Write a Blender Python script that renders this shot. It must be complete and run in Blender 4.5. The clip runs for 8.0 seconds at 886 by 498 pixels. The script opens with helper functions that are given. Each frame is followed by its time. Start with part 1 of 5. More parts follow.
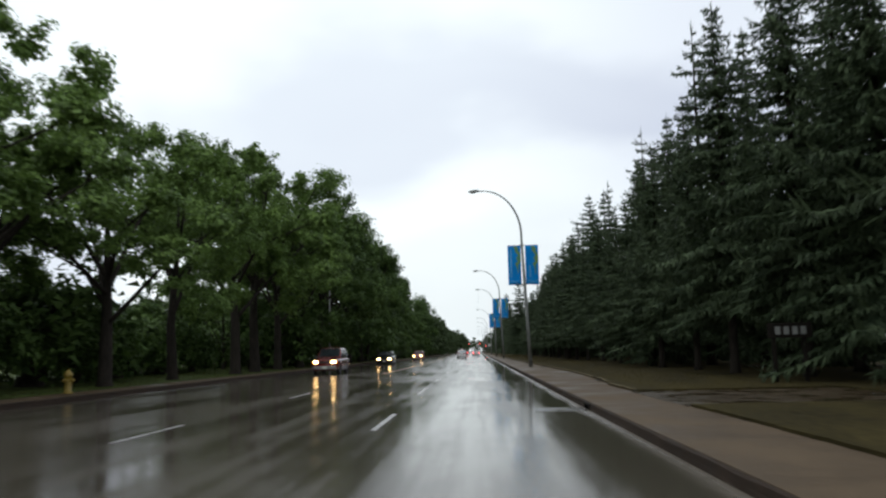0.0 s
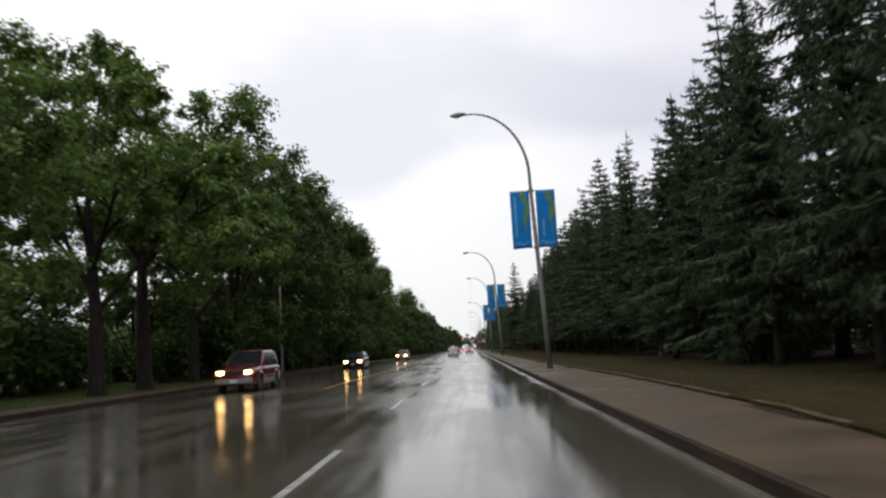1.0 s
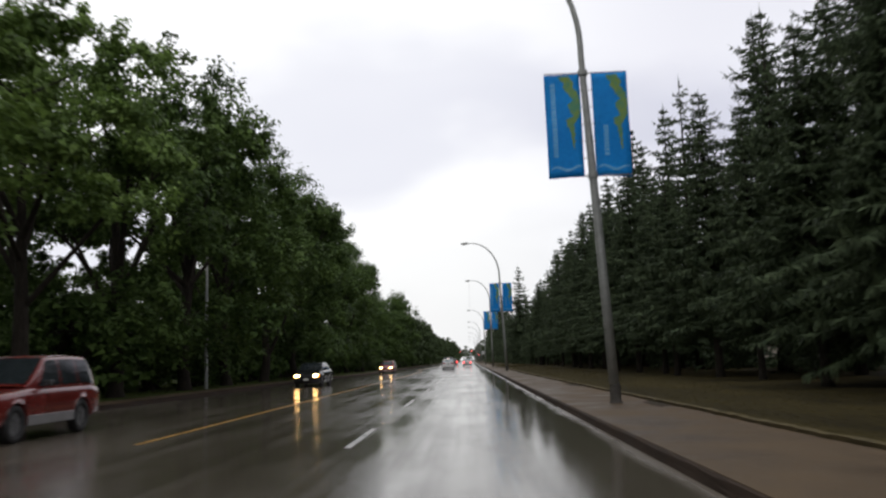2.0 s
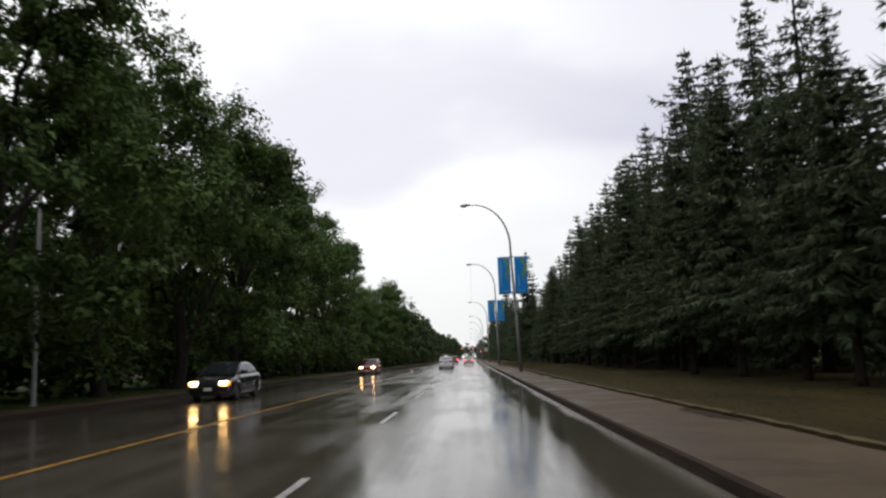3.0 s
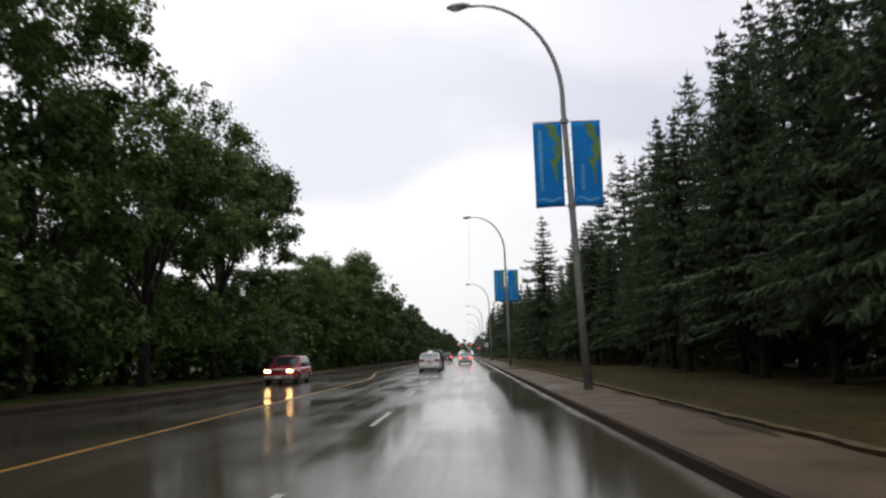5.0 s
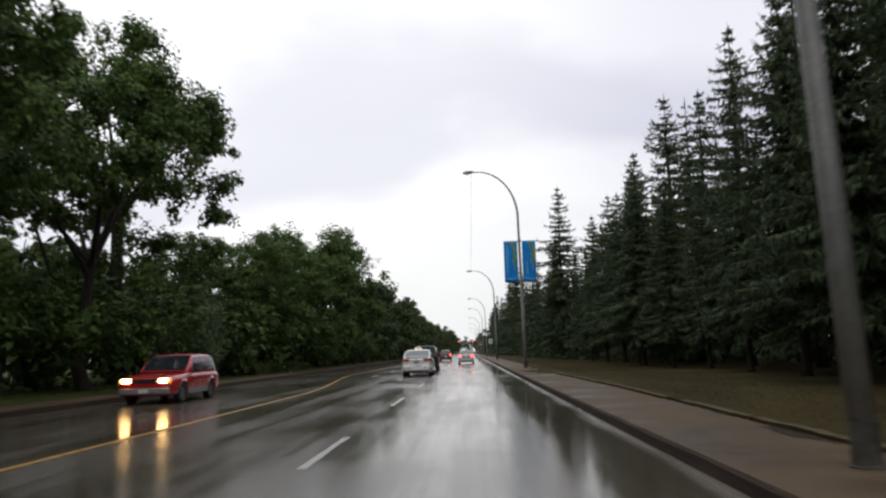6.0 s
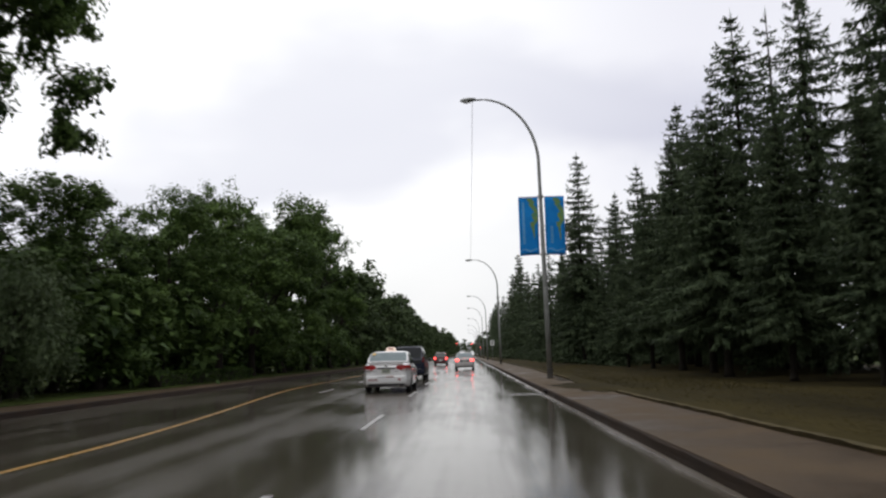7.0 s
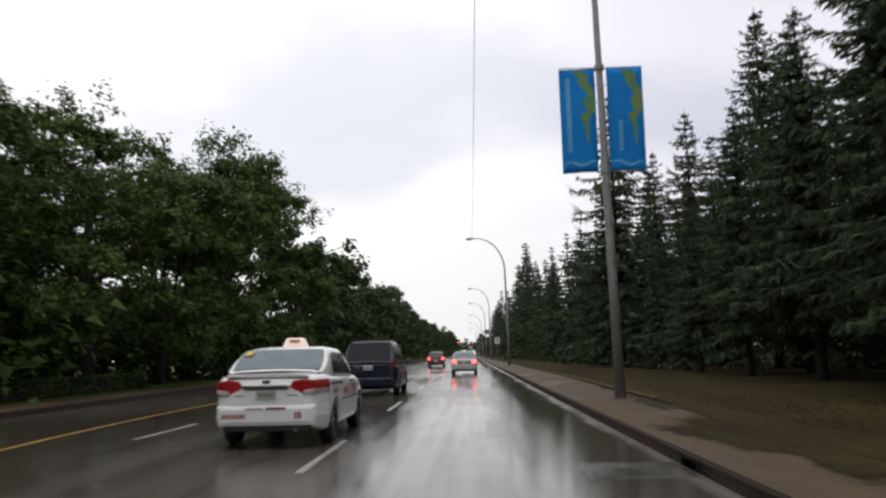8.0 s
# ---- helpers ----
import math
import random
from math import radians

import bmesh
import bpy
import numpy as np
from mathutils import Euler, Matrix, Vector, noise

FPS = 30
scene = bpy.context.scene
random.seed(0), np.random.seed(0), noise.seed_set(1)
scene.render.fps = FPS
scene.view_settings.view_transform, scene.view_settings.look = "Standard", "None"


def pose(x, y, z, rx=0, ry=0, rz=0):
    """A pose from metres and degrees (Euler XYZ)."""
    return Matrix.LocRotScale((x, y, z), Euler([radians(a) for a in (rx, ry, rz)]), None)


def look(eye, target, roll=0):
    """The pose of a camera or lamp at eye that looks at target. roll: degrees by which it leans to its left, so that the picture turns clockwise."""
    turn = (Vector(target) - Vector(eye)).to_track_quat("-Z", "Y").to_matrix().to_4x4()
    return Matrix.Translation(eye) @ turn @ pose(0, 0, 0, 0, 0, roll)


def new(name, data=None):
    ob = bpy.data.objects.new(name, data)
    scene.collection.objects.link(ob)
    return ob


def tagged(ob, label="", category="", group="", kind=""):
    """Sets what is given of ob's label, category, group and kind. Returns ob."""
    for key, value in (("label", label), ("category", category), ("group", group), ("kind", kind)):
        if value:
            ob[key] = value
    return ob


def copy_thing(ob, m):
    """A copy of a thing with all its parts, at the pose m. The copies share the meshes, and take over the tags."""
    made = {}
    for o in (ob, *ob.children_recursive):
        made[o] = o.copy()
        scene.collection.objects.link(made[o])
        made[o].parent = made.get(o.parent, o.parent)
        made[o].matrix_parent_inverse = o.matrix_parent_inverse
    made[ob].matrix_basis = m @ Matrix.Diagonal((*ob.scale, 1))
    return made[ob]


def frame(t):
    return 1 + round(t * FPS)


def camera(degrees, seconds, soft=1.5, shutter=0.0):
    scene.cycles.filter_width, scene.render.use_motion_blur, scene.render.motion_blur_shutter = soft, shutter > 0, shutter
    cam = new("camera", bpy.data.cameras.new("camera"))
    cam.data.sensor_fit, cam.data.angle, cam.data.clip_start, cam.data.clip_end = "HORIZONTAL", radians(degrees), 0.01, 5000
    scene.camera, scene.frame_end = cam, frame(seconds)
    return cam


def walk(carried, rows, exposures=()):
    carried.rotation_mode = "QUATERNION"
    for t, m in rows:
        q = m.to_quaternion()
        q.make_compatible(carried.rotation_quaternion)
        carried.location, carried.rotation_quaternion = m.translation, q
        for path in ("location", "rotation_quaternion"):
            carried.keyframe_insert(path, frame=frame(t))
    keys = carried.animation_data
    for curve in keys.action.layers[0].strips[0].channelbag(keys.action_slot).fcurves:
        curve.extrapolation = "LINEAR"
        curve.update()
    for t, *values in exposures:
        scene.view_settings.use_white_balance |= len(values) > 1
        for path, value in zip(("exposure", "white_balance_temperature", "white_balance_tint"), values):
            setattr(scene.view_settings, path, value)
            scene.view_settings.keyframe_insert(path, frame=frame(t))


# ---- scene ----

# ---------------------------------------------------------------- camera
cam = camera(58.5, 8.0, soft=2.3, shutter=0.25)
PATH = [  # seconds, x, y, yaw, pitch, lean
    (0.0, 0.003, -35.000, 2.343, 7.391, -1.196),
    (0.5, 0.009, -26.124, 2.000, 7.061, -1.991),
    (1.0, 0.013, -17.435, 1.649, 7.192, -3.108),
    (1.5, 0.062, -8.769, 1.385, 7.828, -2.196),
    (1.7, 0.079, -5.415, 1.495, 8.107, -2.031),
    (2.8, 0.049, 14.450, 1.850, 7.680, -1.900),
    (3.0, 0.045, 17.967, 1.760, 7.856, -1.990),
    (3.5, 0.023, 26.215, 1.686, 8.119, -1.688),
    (4.0, 0.018, 34.521, 1.670, 7.722, -1.595),
    (4.5, -0.015, 42.902, 1.670, 7.673, -1.600),
    (4.7, -0.018, 46.273, 1.590, 7.673, -1.550),
    (5.8, 0.001, 64.485, 1.760, 7.313, -1.450),
    (6.0, -0.025, 67.965, 1.736, 7.435, -1.520),
    (6.5, -0.067, 75.786, 1.784, 7.403, -1.448),
    (7.0, -0.073, 83.824, 1.668, 7.631, -1.293),
    (7.5, -0.069, 92.144, 1.602, 7.737, -1.319),
    (8.0, -0.037, 100.431, 1.780, 7.595, -1.266),
]


def eye_pose(x, y, yaw, pitch, lean):
    yw, pt = radians(yaw), radians(pitch)
    ahead = Vector((-math.sin(yw) * math.cos(pt), math.cos(yw) * math.cos(pt), math.sin(pt)))
    eye = Vector((x, y, 1.3))
    return look(eye, eye + ahead, lean)


walk(cam, [(r[0], eye_pose(*r[1:])) for r in PATH], [(0.0, 0.0, 6150, 4.0), (0.5, 0.0, 6420, 8.5), (1.0, 0.0, 6500, 10.0), (8.0, 0.0, 6500, 10.0)])

# ---------------------------------------------------------------- world and sun
world = bpy.data.worlds.new("overcast")
scene.world = world
world.use_nodes = True
wn, wl = world.node_tree.nodes, world.node_tree.links
wn.clear()
w_out = wn.new("ShaderNodeOutputWorld")
w_bg = wn.new("ShaderNodeBackground")
w_sky = wn.new("ShaderNodeTexSky")
w_sky.sky_type, w_sky.sun_disc = "NISHITA", False
w_sky.sun_elevation, w_sky.sun_rotation = radians(75), radians(165)
w_sky.air_density, w_sky.dust_density = 1.0, 5.0
w_dim = wn.new("ShaderNodeVectorMath")
w_dim.operation = "SCALE"
w_dim.inputs["Scale"].default_value = 0.10
wl.new(w_sky.outputs[0], w_dim.inputs[0])
w_co = wn.new("ShaderNodeTexCoord")
w_map = wn.new("ShaderNodeMapping")
w_map.inputs["Scale"].default_value = (1.5, 1.5, 3.2)
w_map.inputs["Location"].default_value = (0.35, 0.2, 0.30)
wl.new(w_co.outputs["Generated"], w_map.inputs[0])
w_noise = wn.new("ShaderNodeTexNoise")
w_noise.inputs["Scale"].default_value = 1.6
w_noise.inputs["Detail"].default_value = 4
w_noise.inputs["Roughness"].default_value = 0.42
wl.new(w_map.outputs[0], w_noise.inputs[0])
# a ragged darker deck of cloud some 12 to 22 degrees up, brighter above and below
w_sep = wn.new("ShaderNodeSeparateXYZ")
wl.new(w_co.outputs["Generated"], w_sep.inputs[0])
w_lift = wn.new("ShaderNodeMath")
w_lift.operation = "MULTIPLY_ADD"
w_lift.inputs[1].default_value = 0.42
wl.new(w_noise.outputs[0], w_lift.inputs[0])
w_tilt = wn.new("ShaderNodeMath")
w_tilt.operation = "MULTIPLY_ADD"
w_tilt.inputs[1].default_value = 0.75
w_side = wn.new("ShaderNodeMath")
w_side.operation = "MULTIPLY"
wl.new(w_sep.outputs[0], w_side.inputs[0])
wl.new(w_sep.outputs[0], w_side.inputs[1])
wl.new(w_side.outputs[0], w_tilt.inputs[0])
wl.new(w_sep.outputs[2], w_tilt.inputs[2])
wl.new(w_tilt.outputs[0], w_lift.inputs[2])
w_ramp = wn.new("ShaderNodeValToRGB")
w_ramp.color_ramp.interpolation = "EASE"
w_stops = [(0.20, (0.86, 0.865, 0.87)), (0.32, (0.93, 0.932, 0.93)), (0.38, (1.02, 1.02, 1.015)), (0.415, (1.0, 1.0, 1.01)), (0.485, (0.795, 0.80, 0.86)), (0.54, (0.815, 0.82, 0.875)), (0.64, (1.02, 1.02, 1.03)), (0.95, (0.92, 0.925, 0.94))]
while len(w_ramp.color_ramp.elements) < len(w_stops):
    w_ramp.color_ramp.elements.new(0.5)
for el, (at, tone) in zip(w_ramp.color_ramp.elements, w_stops):
    el.position, el.color = at, (*tone, 1)
wl.new(w_lift.outputs[0], w_ramp.inputs[0])
w_mix = wn.new("ShaderNodeMixRGB")
w_mix.inputs[0].default_value = 0.9
wl.new(w_dim.outputs[0], w_mix.inputs[1])
wl.new(w_ramp.outputs[0], w_mix.inputs[2])
# the overcast thickens towards the east
w_east = wn.new("ShaderNodeMapRange")
w_east.interpolation_type = "SMOOTHSTEP"
w_east.inputs["From Min"].default_value, w_east.inputs["From Max"].default_value = -0.05, 0.30
wl.new(w_sep.outputs[0], w_east.inputs["Value"])
w_thick = wn.new("ShaderNodeMixRGB")
w_thick.blend_type = "MULTIPLY"
w_thick.inputs[2].default_value = (0.80, 0.80, 0.85, 1)
wl.new(w_east.outputs["Result"], w_thick.inputs[0])
wl.new(w_mix.outputs[0], w_thick.inputs[1])
wl.new(w_thick.outputs[0], w_bg.inputs[0])
w_bg.inputs[1].default_value = 1.16
wl.new(w_bg.outputs[0], w_out.inputs[0])

sun_data = bpy.data.lights.new("sun", "SUN")
sun_data.energy, sun_data.angle, sun_data.color = 0.6, radians(40), (1.0, 0.98, 0.95)
sun = new("sun", sun_data)
sun.matrix_world = look((0, 0, 60), (4, 16, 0))


# ---------------------------------------------------------------- materials
def material(name, low, high, rough=0.6, scale=3.0, fine=40.0, bump=0.1, metal=0.0, stretch=(1, 1, 1),
             coat=0.0, vary=0.0, rough_span=0.15, island=False, emit=None, ior=1.5, translucent=0.0, spec=0.5):
    m = bpy.data.materials.new(name)
    m.use_nodes = True
    n, l = m.node_tree.nodes, m.node_tree.links
    b = n["Principled BSDF"]
    co = n.new("ShaderNodeTexCoord")
    mp = n.new("ShaderNodeMapping")
    mp.inputs["Scale"].default_value = stretch
    l.new(co.outputs["Object"], mp.inputs[0])
    big = n.new("ShaderNodeTexNoise")
    big.inputs["Scale"].default_value, big.inputs["Detail"].default_value = scale, 6
    big.inputs["Roughness"].default_value = 0.62
    l.new(mp.outputs[0], big.inputs[0])
    small = n.new("ShaderNodeTexNoise")
    small.inputs["Scale"].default_value, small.inputs["Detail"].default_value = fine, 3
    l.new(mp.outputs[0], small.inputs[0])
    ramp = n.new("ShaderNodeValToRGB")
    ramp.color_ramp.elements[0].position, ramp.color_ramp.elements[0].color = 0.34, (*low, 1)
    ramp.color_ramp.elements[1].position, ramp.color_ramp.elements[1].color = 0.66, (*high, 1)
    blend = n.new("ShaderNodeMath")
    blend.operation = "MULTIPLY_ADD"
    blend.inputs[1].default_value = 0.35
    l.new(small.outputs[0], blend.inputs[0])
    part_big = n.new("ShaderNodeMath")
    part_big.operation = "MULTIPLY"
    part_big.inputs[1].default_value = 0.65
    l.new(big.outputs[0], part_big.inputs[0])
    l.new(part_big.outputs[0], blend.inputs[2])
    l.new(blend.outputs[0], ramp.inputs[0])
    colour = ramp.outputs[0]
    if vary:
        hsv = n.new("ShaderNodeHueSaturation")
        if island:
            src = n.new("ShaderNodeNewGeometry").outputs["Random Per Island"]
        else:
            src = n.new("ShaderNodeObjectInfo").outputs["Random"]
        rng = n.new("ShaderNodeMapRange")
        rng.inputs["To Min"].default_value, rng.inputs["To Max"].default_value = 1 - vary, 1 + vary
        l.new(src, rng.inputs[0])
        l.new(rng.outputs[0], hsv.inputs["Value"])
        l.new(colour, hsv.inputs["Color"])
        colour = hsv.outputs[0]
    l.new(colour, b.inputs["Base Color"])
    rr = n.new("ShaderNodeMapRange")
    rr.inputs["From Min"].default_value, rr.inputs["From Max"].default_value = 0.3, 0.7
    rr.inputs["To Min"].default_value, rr.inputs["To Max"].default_value = max(rough - rough_span, 0.02), min(rough + rough_span, 1)
    l.new(big.outputs[0], rr.inputs[0])
    l.new(rr.outputs[0], b.inputs["Roughness"])
    b.inputs["Metallic"].default_value, b.inputs["IOR"].default_value = metal, ior
    b.inputs["Coat Weight"].default_value = coat
    b.inputs["Specular IOR Level"].default_value = spec
    b.inputs["Coat Roughness"].default_value = 0.06
    if bump:
        bp = n.new("ShaderNodeBump")
        bp.inputs["Strength"].default_value, bp.inputs["Distance"].default_value = bump, 0.02
        l.new(small.outputs[0], bp.inputs["Height"])
        l.new(bp.outputs[0], b.inputs["Normal"])
    if emit:
        b.inputs["Emission Color"].default_value = (*emit[:3], 1)
        b.inputs["Emission Strength"].default_value = emit[3]
    if translucent:
        tr = n.new("ShaderNodeBsdfTranslucent")
        l.new(colour, tr.inputs[0])
        mx = n.new("ShaderNodeMixShader")
        mx.inputs[0].default_value = translucent
        l.new(b.outputs[0], mx.inputs[1])
        l.new(tr.outputs[0], mx.inputs[2])
        l.new(mx.outputs[0], n["Material Output"].inputs[0])
    return m


def wet_asphalt():
    """Worn grey asphalt under a film of rain: long streaks, wheel tracks and puddles."""
    m = bpy.data.materials.new("wet_asphalt")
    m.use_nodes = True
    n, l = m.node_tree.nodes, m.node_tree.links
    b = n["Principled BSDF"]
    co = n.new("ShaderNodeTexCoord")

    def tex(scale, stretch, detail=5, rough=0.6):
        mp = n.new("ShaderNodeMapping")
        mp.inputs["Scale"].default_value = stretch
        l.new(co.outputs["Object"], mp.inputs[0])
        t = n.new("ShaderNodeTexNoise")
        t.inputs["Scale"].default_value, t.inputs["Detail"].default_value = scale, detail
        t.inputs["Roughness"].default_value = rough
        l.new(mp.outputs[0], t.inputs[0])
        return t.outputs[0]

    def math_node(op, a, c, d=None):
        q = n.new("ShaderNodeMath")
        q.operation = op
        for i, v in enumerate((a, c, d)):
            if v is None:
                continue
            if isinstance(v, (int, float)):
                q.inputs[i].default_value = v
            else:
                l.new(v, q.inputs[i])
        return q.outputs[0]

    streak = tex(1.0, (1.9, 0.045, 1), 4)
    patch = tex(0.35, (1.0, 0.35, 1), 5)
    grain = tex(90, (1, 1, 1), 3)
    coarse = tex(14, (1, 0.6, 1), 4)
    ramp = n.new("ShaderNodeValToRGB")
    ramp.color_ramp.elements[0].position, ramp.color_ramp.elements[0].color = 0.30, (0.044, 0.037, 0.028, 1)
    ramp.color_ramp.elements[1].position, ramp.color_ramp.elements[1].color = 0.72, (0.094, 0.080, 0.063, 1)
    mixed = math_node("MULTIPLY_ADD", grain, 0.30, math_node("MULTIPLY_ADD", streak, 0.22, math_node("MULTIPLY", patch, 0.48)))
    l.new(mixed, ramp.inputs[0])
    sep = n.new("ShaderNodeSeparateXYZ")
    l.new(co.outputs["Object"], sep.inputs[0])
    # silt along the foot of the kerb
    silt = n.new("ShaderNodeMapRange")
    silt.interpolation_type = "SMOOTHSTEP"
    silt.inputs["From Min"].default_value, silt.inputs["From Max"].default_value = 2.02, 2.40
    silt.inputs["To Min"].default_value, silt.inputs["To Max"].default_value = 0.0, 0.85
    long_patch = tex(0.6, (1.5, 0.25, 1), 5)
    l.new(math_node("MULTIPLY_ADD", long_patch, 0.75, math_node("SUBTRACT", sep.outputs[0], 0.32)), silt.inputs[0])
    dirt = n.new("ShaderNodeMixRGB")
    dirt.inputs[2].default_value = (0.120, 0.104, 0.082, 1)
    l.new(silt.outputs[0], dirt.inputs[0])
    l.new(ramp.outputs[0], dirt.inputs[1])
    l.new(dirt.outputs[0], b.inputs["Base Color"])
    l.new(math_node("MULTIPLY_ADD", silt.outputs[0], -0.38, 0.5), b.inputs["Specular IOR Level"])
    film = math_node("MULTIPLY_ADD", streak, 0.42, math_node("MULTIPLY", patch, 0.58))
    rng = n.new("ShaderNodeMapRange")
    rng.interpolation_type = "SMOOTHSTEP"
    rng.inputs["From Min"].default_value, rng.inputs["From Max"].default_value = 0.40, 0.60
    rng.inputs["To Min"].default_value, rng.inputs["To Max"].default_value = 0.10, 0.24
    l.new(film, rng.inputs[0])
    gutter = n.new("ShaderNodeMapRange")
    gutter.interpolation_type = "SMOOTHSTEP"
    gutter.inputs["From Min"].default_value, gutter.inputs["From Max"].default_value = 0.7, 1.5
    gutter.inputs["To Min"].default_value, gutter.inputs["To Max"].default_value = 1.0, 0.35
    l.new(math_node("MULTIPLY_ADD", patch, 0.9, math_node("SUBTRACT", sep.outputs[0], 0.45)), gutter.inputs[0])
    l.new(math_node("MULTIPLY_ADD", silt.outputs[0], 0.30, math_node("MULTIPLY", rng.outputs[0], gutter.outputs[0])), b.inputs["Roughness"])
    b.inputs["IOR"].default_value = 1.45
    bp = n.new("ShaderNodeBump")
    bp.inputs["Distance"].default_value = 0.01
    l.new(math_node("MULTIPLY", rng.outputs[0], 0.35), bp.inputs["Strength"])
    l.new(math_node("MULTIPLY_ADD", grain, 0.5, coarse), bp.inputs["Height"])
    l.new(bp.outputs[0], b.inputs["Normal"])
    return m


ASPHALT = wet_asphalt()
CONCRETE = material("wet_concrete", (0.045, 0.031, 0.019), (0.118, 0.085, 0.053), rough=0.62, scale=0.55, fine=38, bump=0.25, rough_span=0.3, spec=0.1)
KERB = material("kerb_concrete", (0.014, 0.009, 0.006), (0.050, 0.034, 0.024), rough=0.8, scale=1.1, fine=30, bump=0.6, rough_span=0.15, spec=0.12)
LAWN = material("wet_lawn", (0.014, 0.0115, 0.005), (0.053, 0.042, 0.015), rough=0.95, scale=0.5, fine=9, bump=0.12, spec=0.05, stretch=(1, 0.3, 1))
LAWN_GREEN = material("green_lawn", (0.018, 0.030, 0.007), (0.075, 0.098, 0.018), rough=0.9, scale=0.3, fine=8, bump=0.3, spec=0.1)
MUD = material("wet_mud", (0.022, 0.014, 0.007), (0.060, 0.042, 0.022), rough=0.30, scale=0.8, fine=12, bump=0.15, rough_span=0.25, spec=0.35)
SOIL = material("wet_soil", (0.014, 0.010, 0.006), (0.042, 0.031, 0.017), rough=0.8, scale=1.5, fine=14, bump=0.2, spec=0.1)
GRASS = material("grass_blades", (0.034, 0.028, 0.010), (0.075, 0.061, 0.022), rough=0.9, scale=1.2, fine=9, bump=0, vary=0.25, island=True, spec=0.05)
PAINT_WHITE = material("road_paint_white", (0.16, 0.155, 0.145), (0.46, 0.45, 0.43), rough=0.35, scale=5, fine=60, bump=0.15)
PAINT_YELLOW = material("road_paint_yellow", (0.22, 0.115, 0.015), (0.48, 0.26, 0.035), rough=0.35, scale=5, fine=60, bump=0.15)
STEEL = material("galvanised_steel", (0.17, 0.175, 0.165), (0.30, 0.305, 0.29), rough=0.5, scale=4, fine=30, bump=0.05, metal=0.3)
OLD_STEEL = material("stained_steel", (0.035, 0.032, 0.028), (0.10, 0.092, 0.082), rough=0.65, scale=3, fine=20, bump=0.2, spec=0.2)
LAMP_LENS = material("lamp_lens", (0.45, 0.45, 0.42), (0.6, 0.6, 0.56), rough=0.2, bump=0)
BANNER = material("banner_blue", (0.010, 0.27, 0.68), (0.018, 0.35, 0.78), rough=0.6, scale=1.5, fine=12, bump=0.05, translucent=0.4, spec=0.2)
BANNER_MARK = material("banner_yellow_green", (0.07, 0.34, 0.26), (0.38, 0.46, 0.05), rough=0.6, scale=2.2, fine=7, bump=0, translucent=0.4, spec=0.2)
TRIM_CORD = material("dark_cord", (0.03, 0.03, 0.035), (0.06, 0.06, 0.065), rough=0.8, bump=0)
BANNER_PALE = material("banner_pale_blue", (0.07, 0.33, 0.62), (0.14, 0.42, 0.70), rough=0.5, scale=6, fine=20, bump=0)
SPRUCE = material("spruce_needles", (0.026, 0.042, 0.022), (0.100, 0.130, 0.068), rough=0.7, scale=0.9, fine=6, bump=0, vary=0.35, island=True, translucent=0.2, spec=0.12)
BARK = material("bark", (0.013, 0.011, 0.009), (0.048, 0.040, 0.032), rough=0.9, spec=0.1, scale=6, fine=30, bump=0.6, stretch=(1, 1, 0.25))
LEAF = material("broad_leaves", (0.022, 0.045, 0.012), (0.112, 0.172, 0.044), rough=0.62, scale=0.5, fine=4, bump=0, vary=0.32, island=True, translucent=0.22, spec=0.12)
# leaves of distant trees: the rain haze is put into this duller, greyer green
LEAF_HAZED = material("hazed_far_leaves", (0.024, 0.040, 0.016), (0.085, 0.118, 0.048), rough=0.7, scale=0.4, fine=3, bump=0, vary=0.3, island=True, translucent=0.2, spec=0.1)
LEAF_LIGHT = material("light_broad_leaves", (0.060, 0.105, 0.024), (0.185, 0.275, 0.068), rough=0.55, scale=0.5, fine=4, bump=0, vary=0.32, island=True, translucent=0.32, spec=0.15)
LEAF_PALE = material("pale_shrub_leaves", (0.06, 0.09, 0.036), (0.13, 0.17, 0.08), rough=0.6, scale=0.8, fine=6, bump=0, vary=0.35, island=True, translucent=0.25, spec=0.2)


# ---------------------------------------------------------------- mesh helpers
def mesh_from(name, verts, faces, mat, smooth=False):
    me = bpy.data.meshes.new(name)
    me.from_pydata([tuple(v) for v in verts], [], faces)
    me.materials.append(mat)
    if smooth:
        me.polygons.foreach_set("use_smooth", [True] * len(me.polygons))
    me.update()
    return me


def fix_normals(me):
    bm = bmesh.new()
    bm.from_mesh(me)
    bmesh.ops.recalc_face_normals(bm, faces=bm.faces)
    bm.to_mesh(me)
    bm.free()
    return me


def part(name, bm, mat, parent, label="", smooth=False):
    """Links a bmesh as one mesh object under a thing or under a part."""
    me = bpy.data.meshes.new(name)
    bmesh.ops.recalc_face_normals(bm, faces=bm.faces)
    bm.to_mesh(me)
    bm.free()
    me.materials.append(mat)
    if smooth:
        me.polygons.foreach_set("use_smooth", [True] * len(me.polygons))
    ob = new(name, me)
    ob.parent = parent
    if label:
        tagged(ob, label)
    return ob


def part_mesh(name, me, parent, label=""):
    ob = new(name, me)
    ob.parent = parent
    if label:
        tagged(ob, label)
    return ob


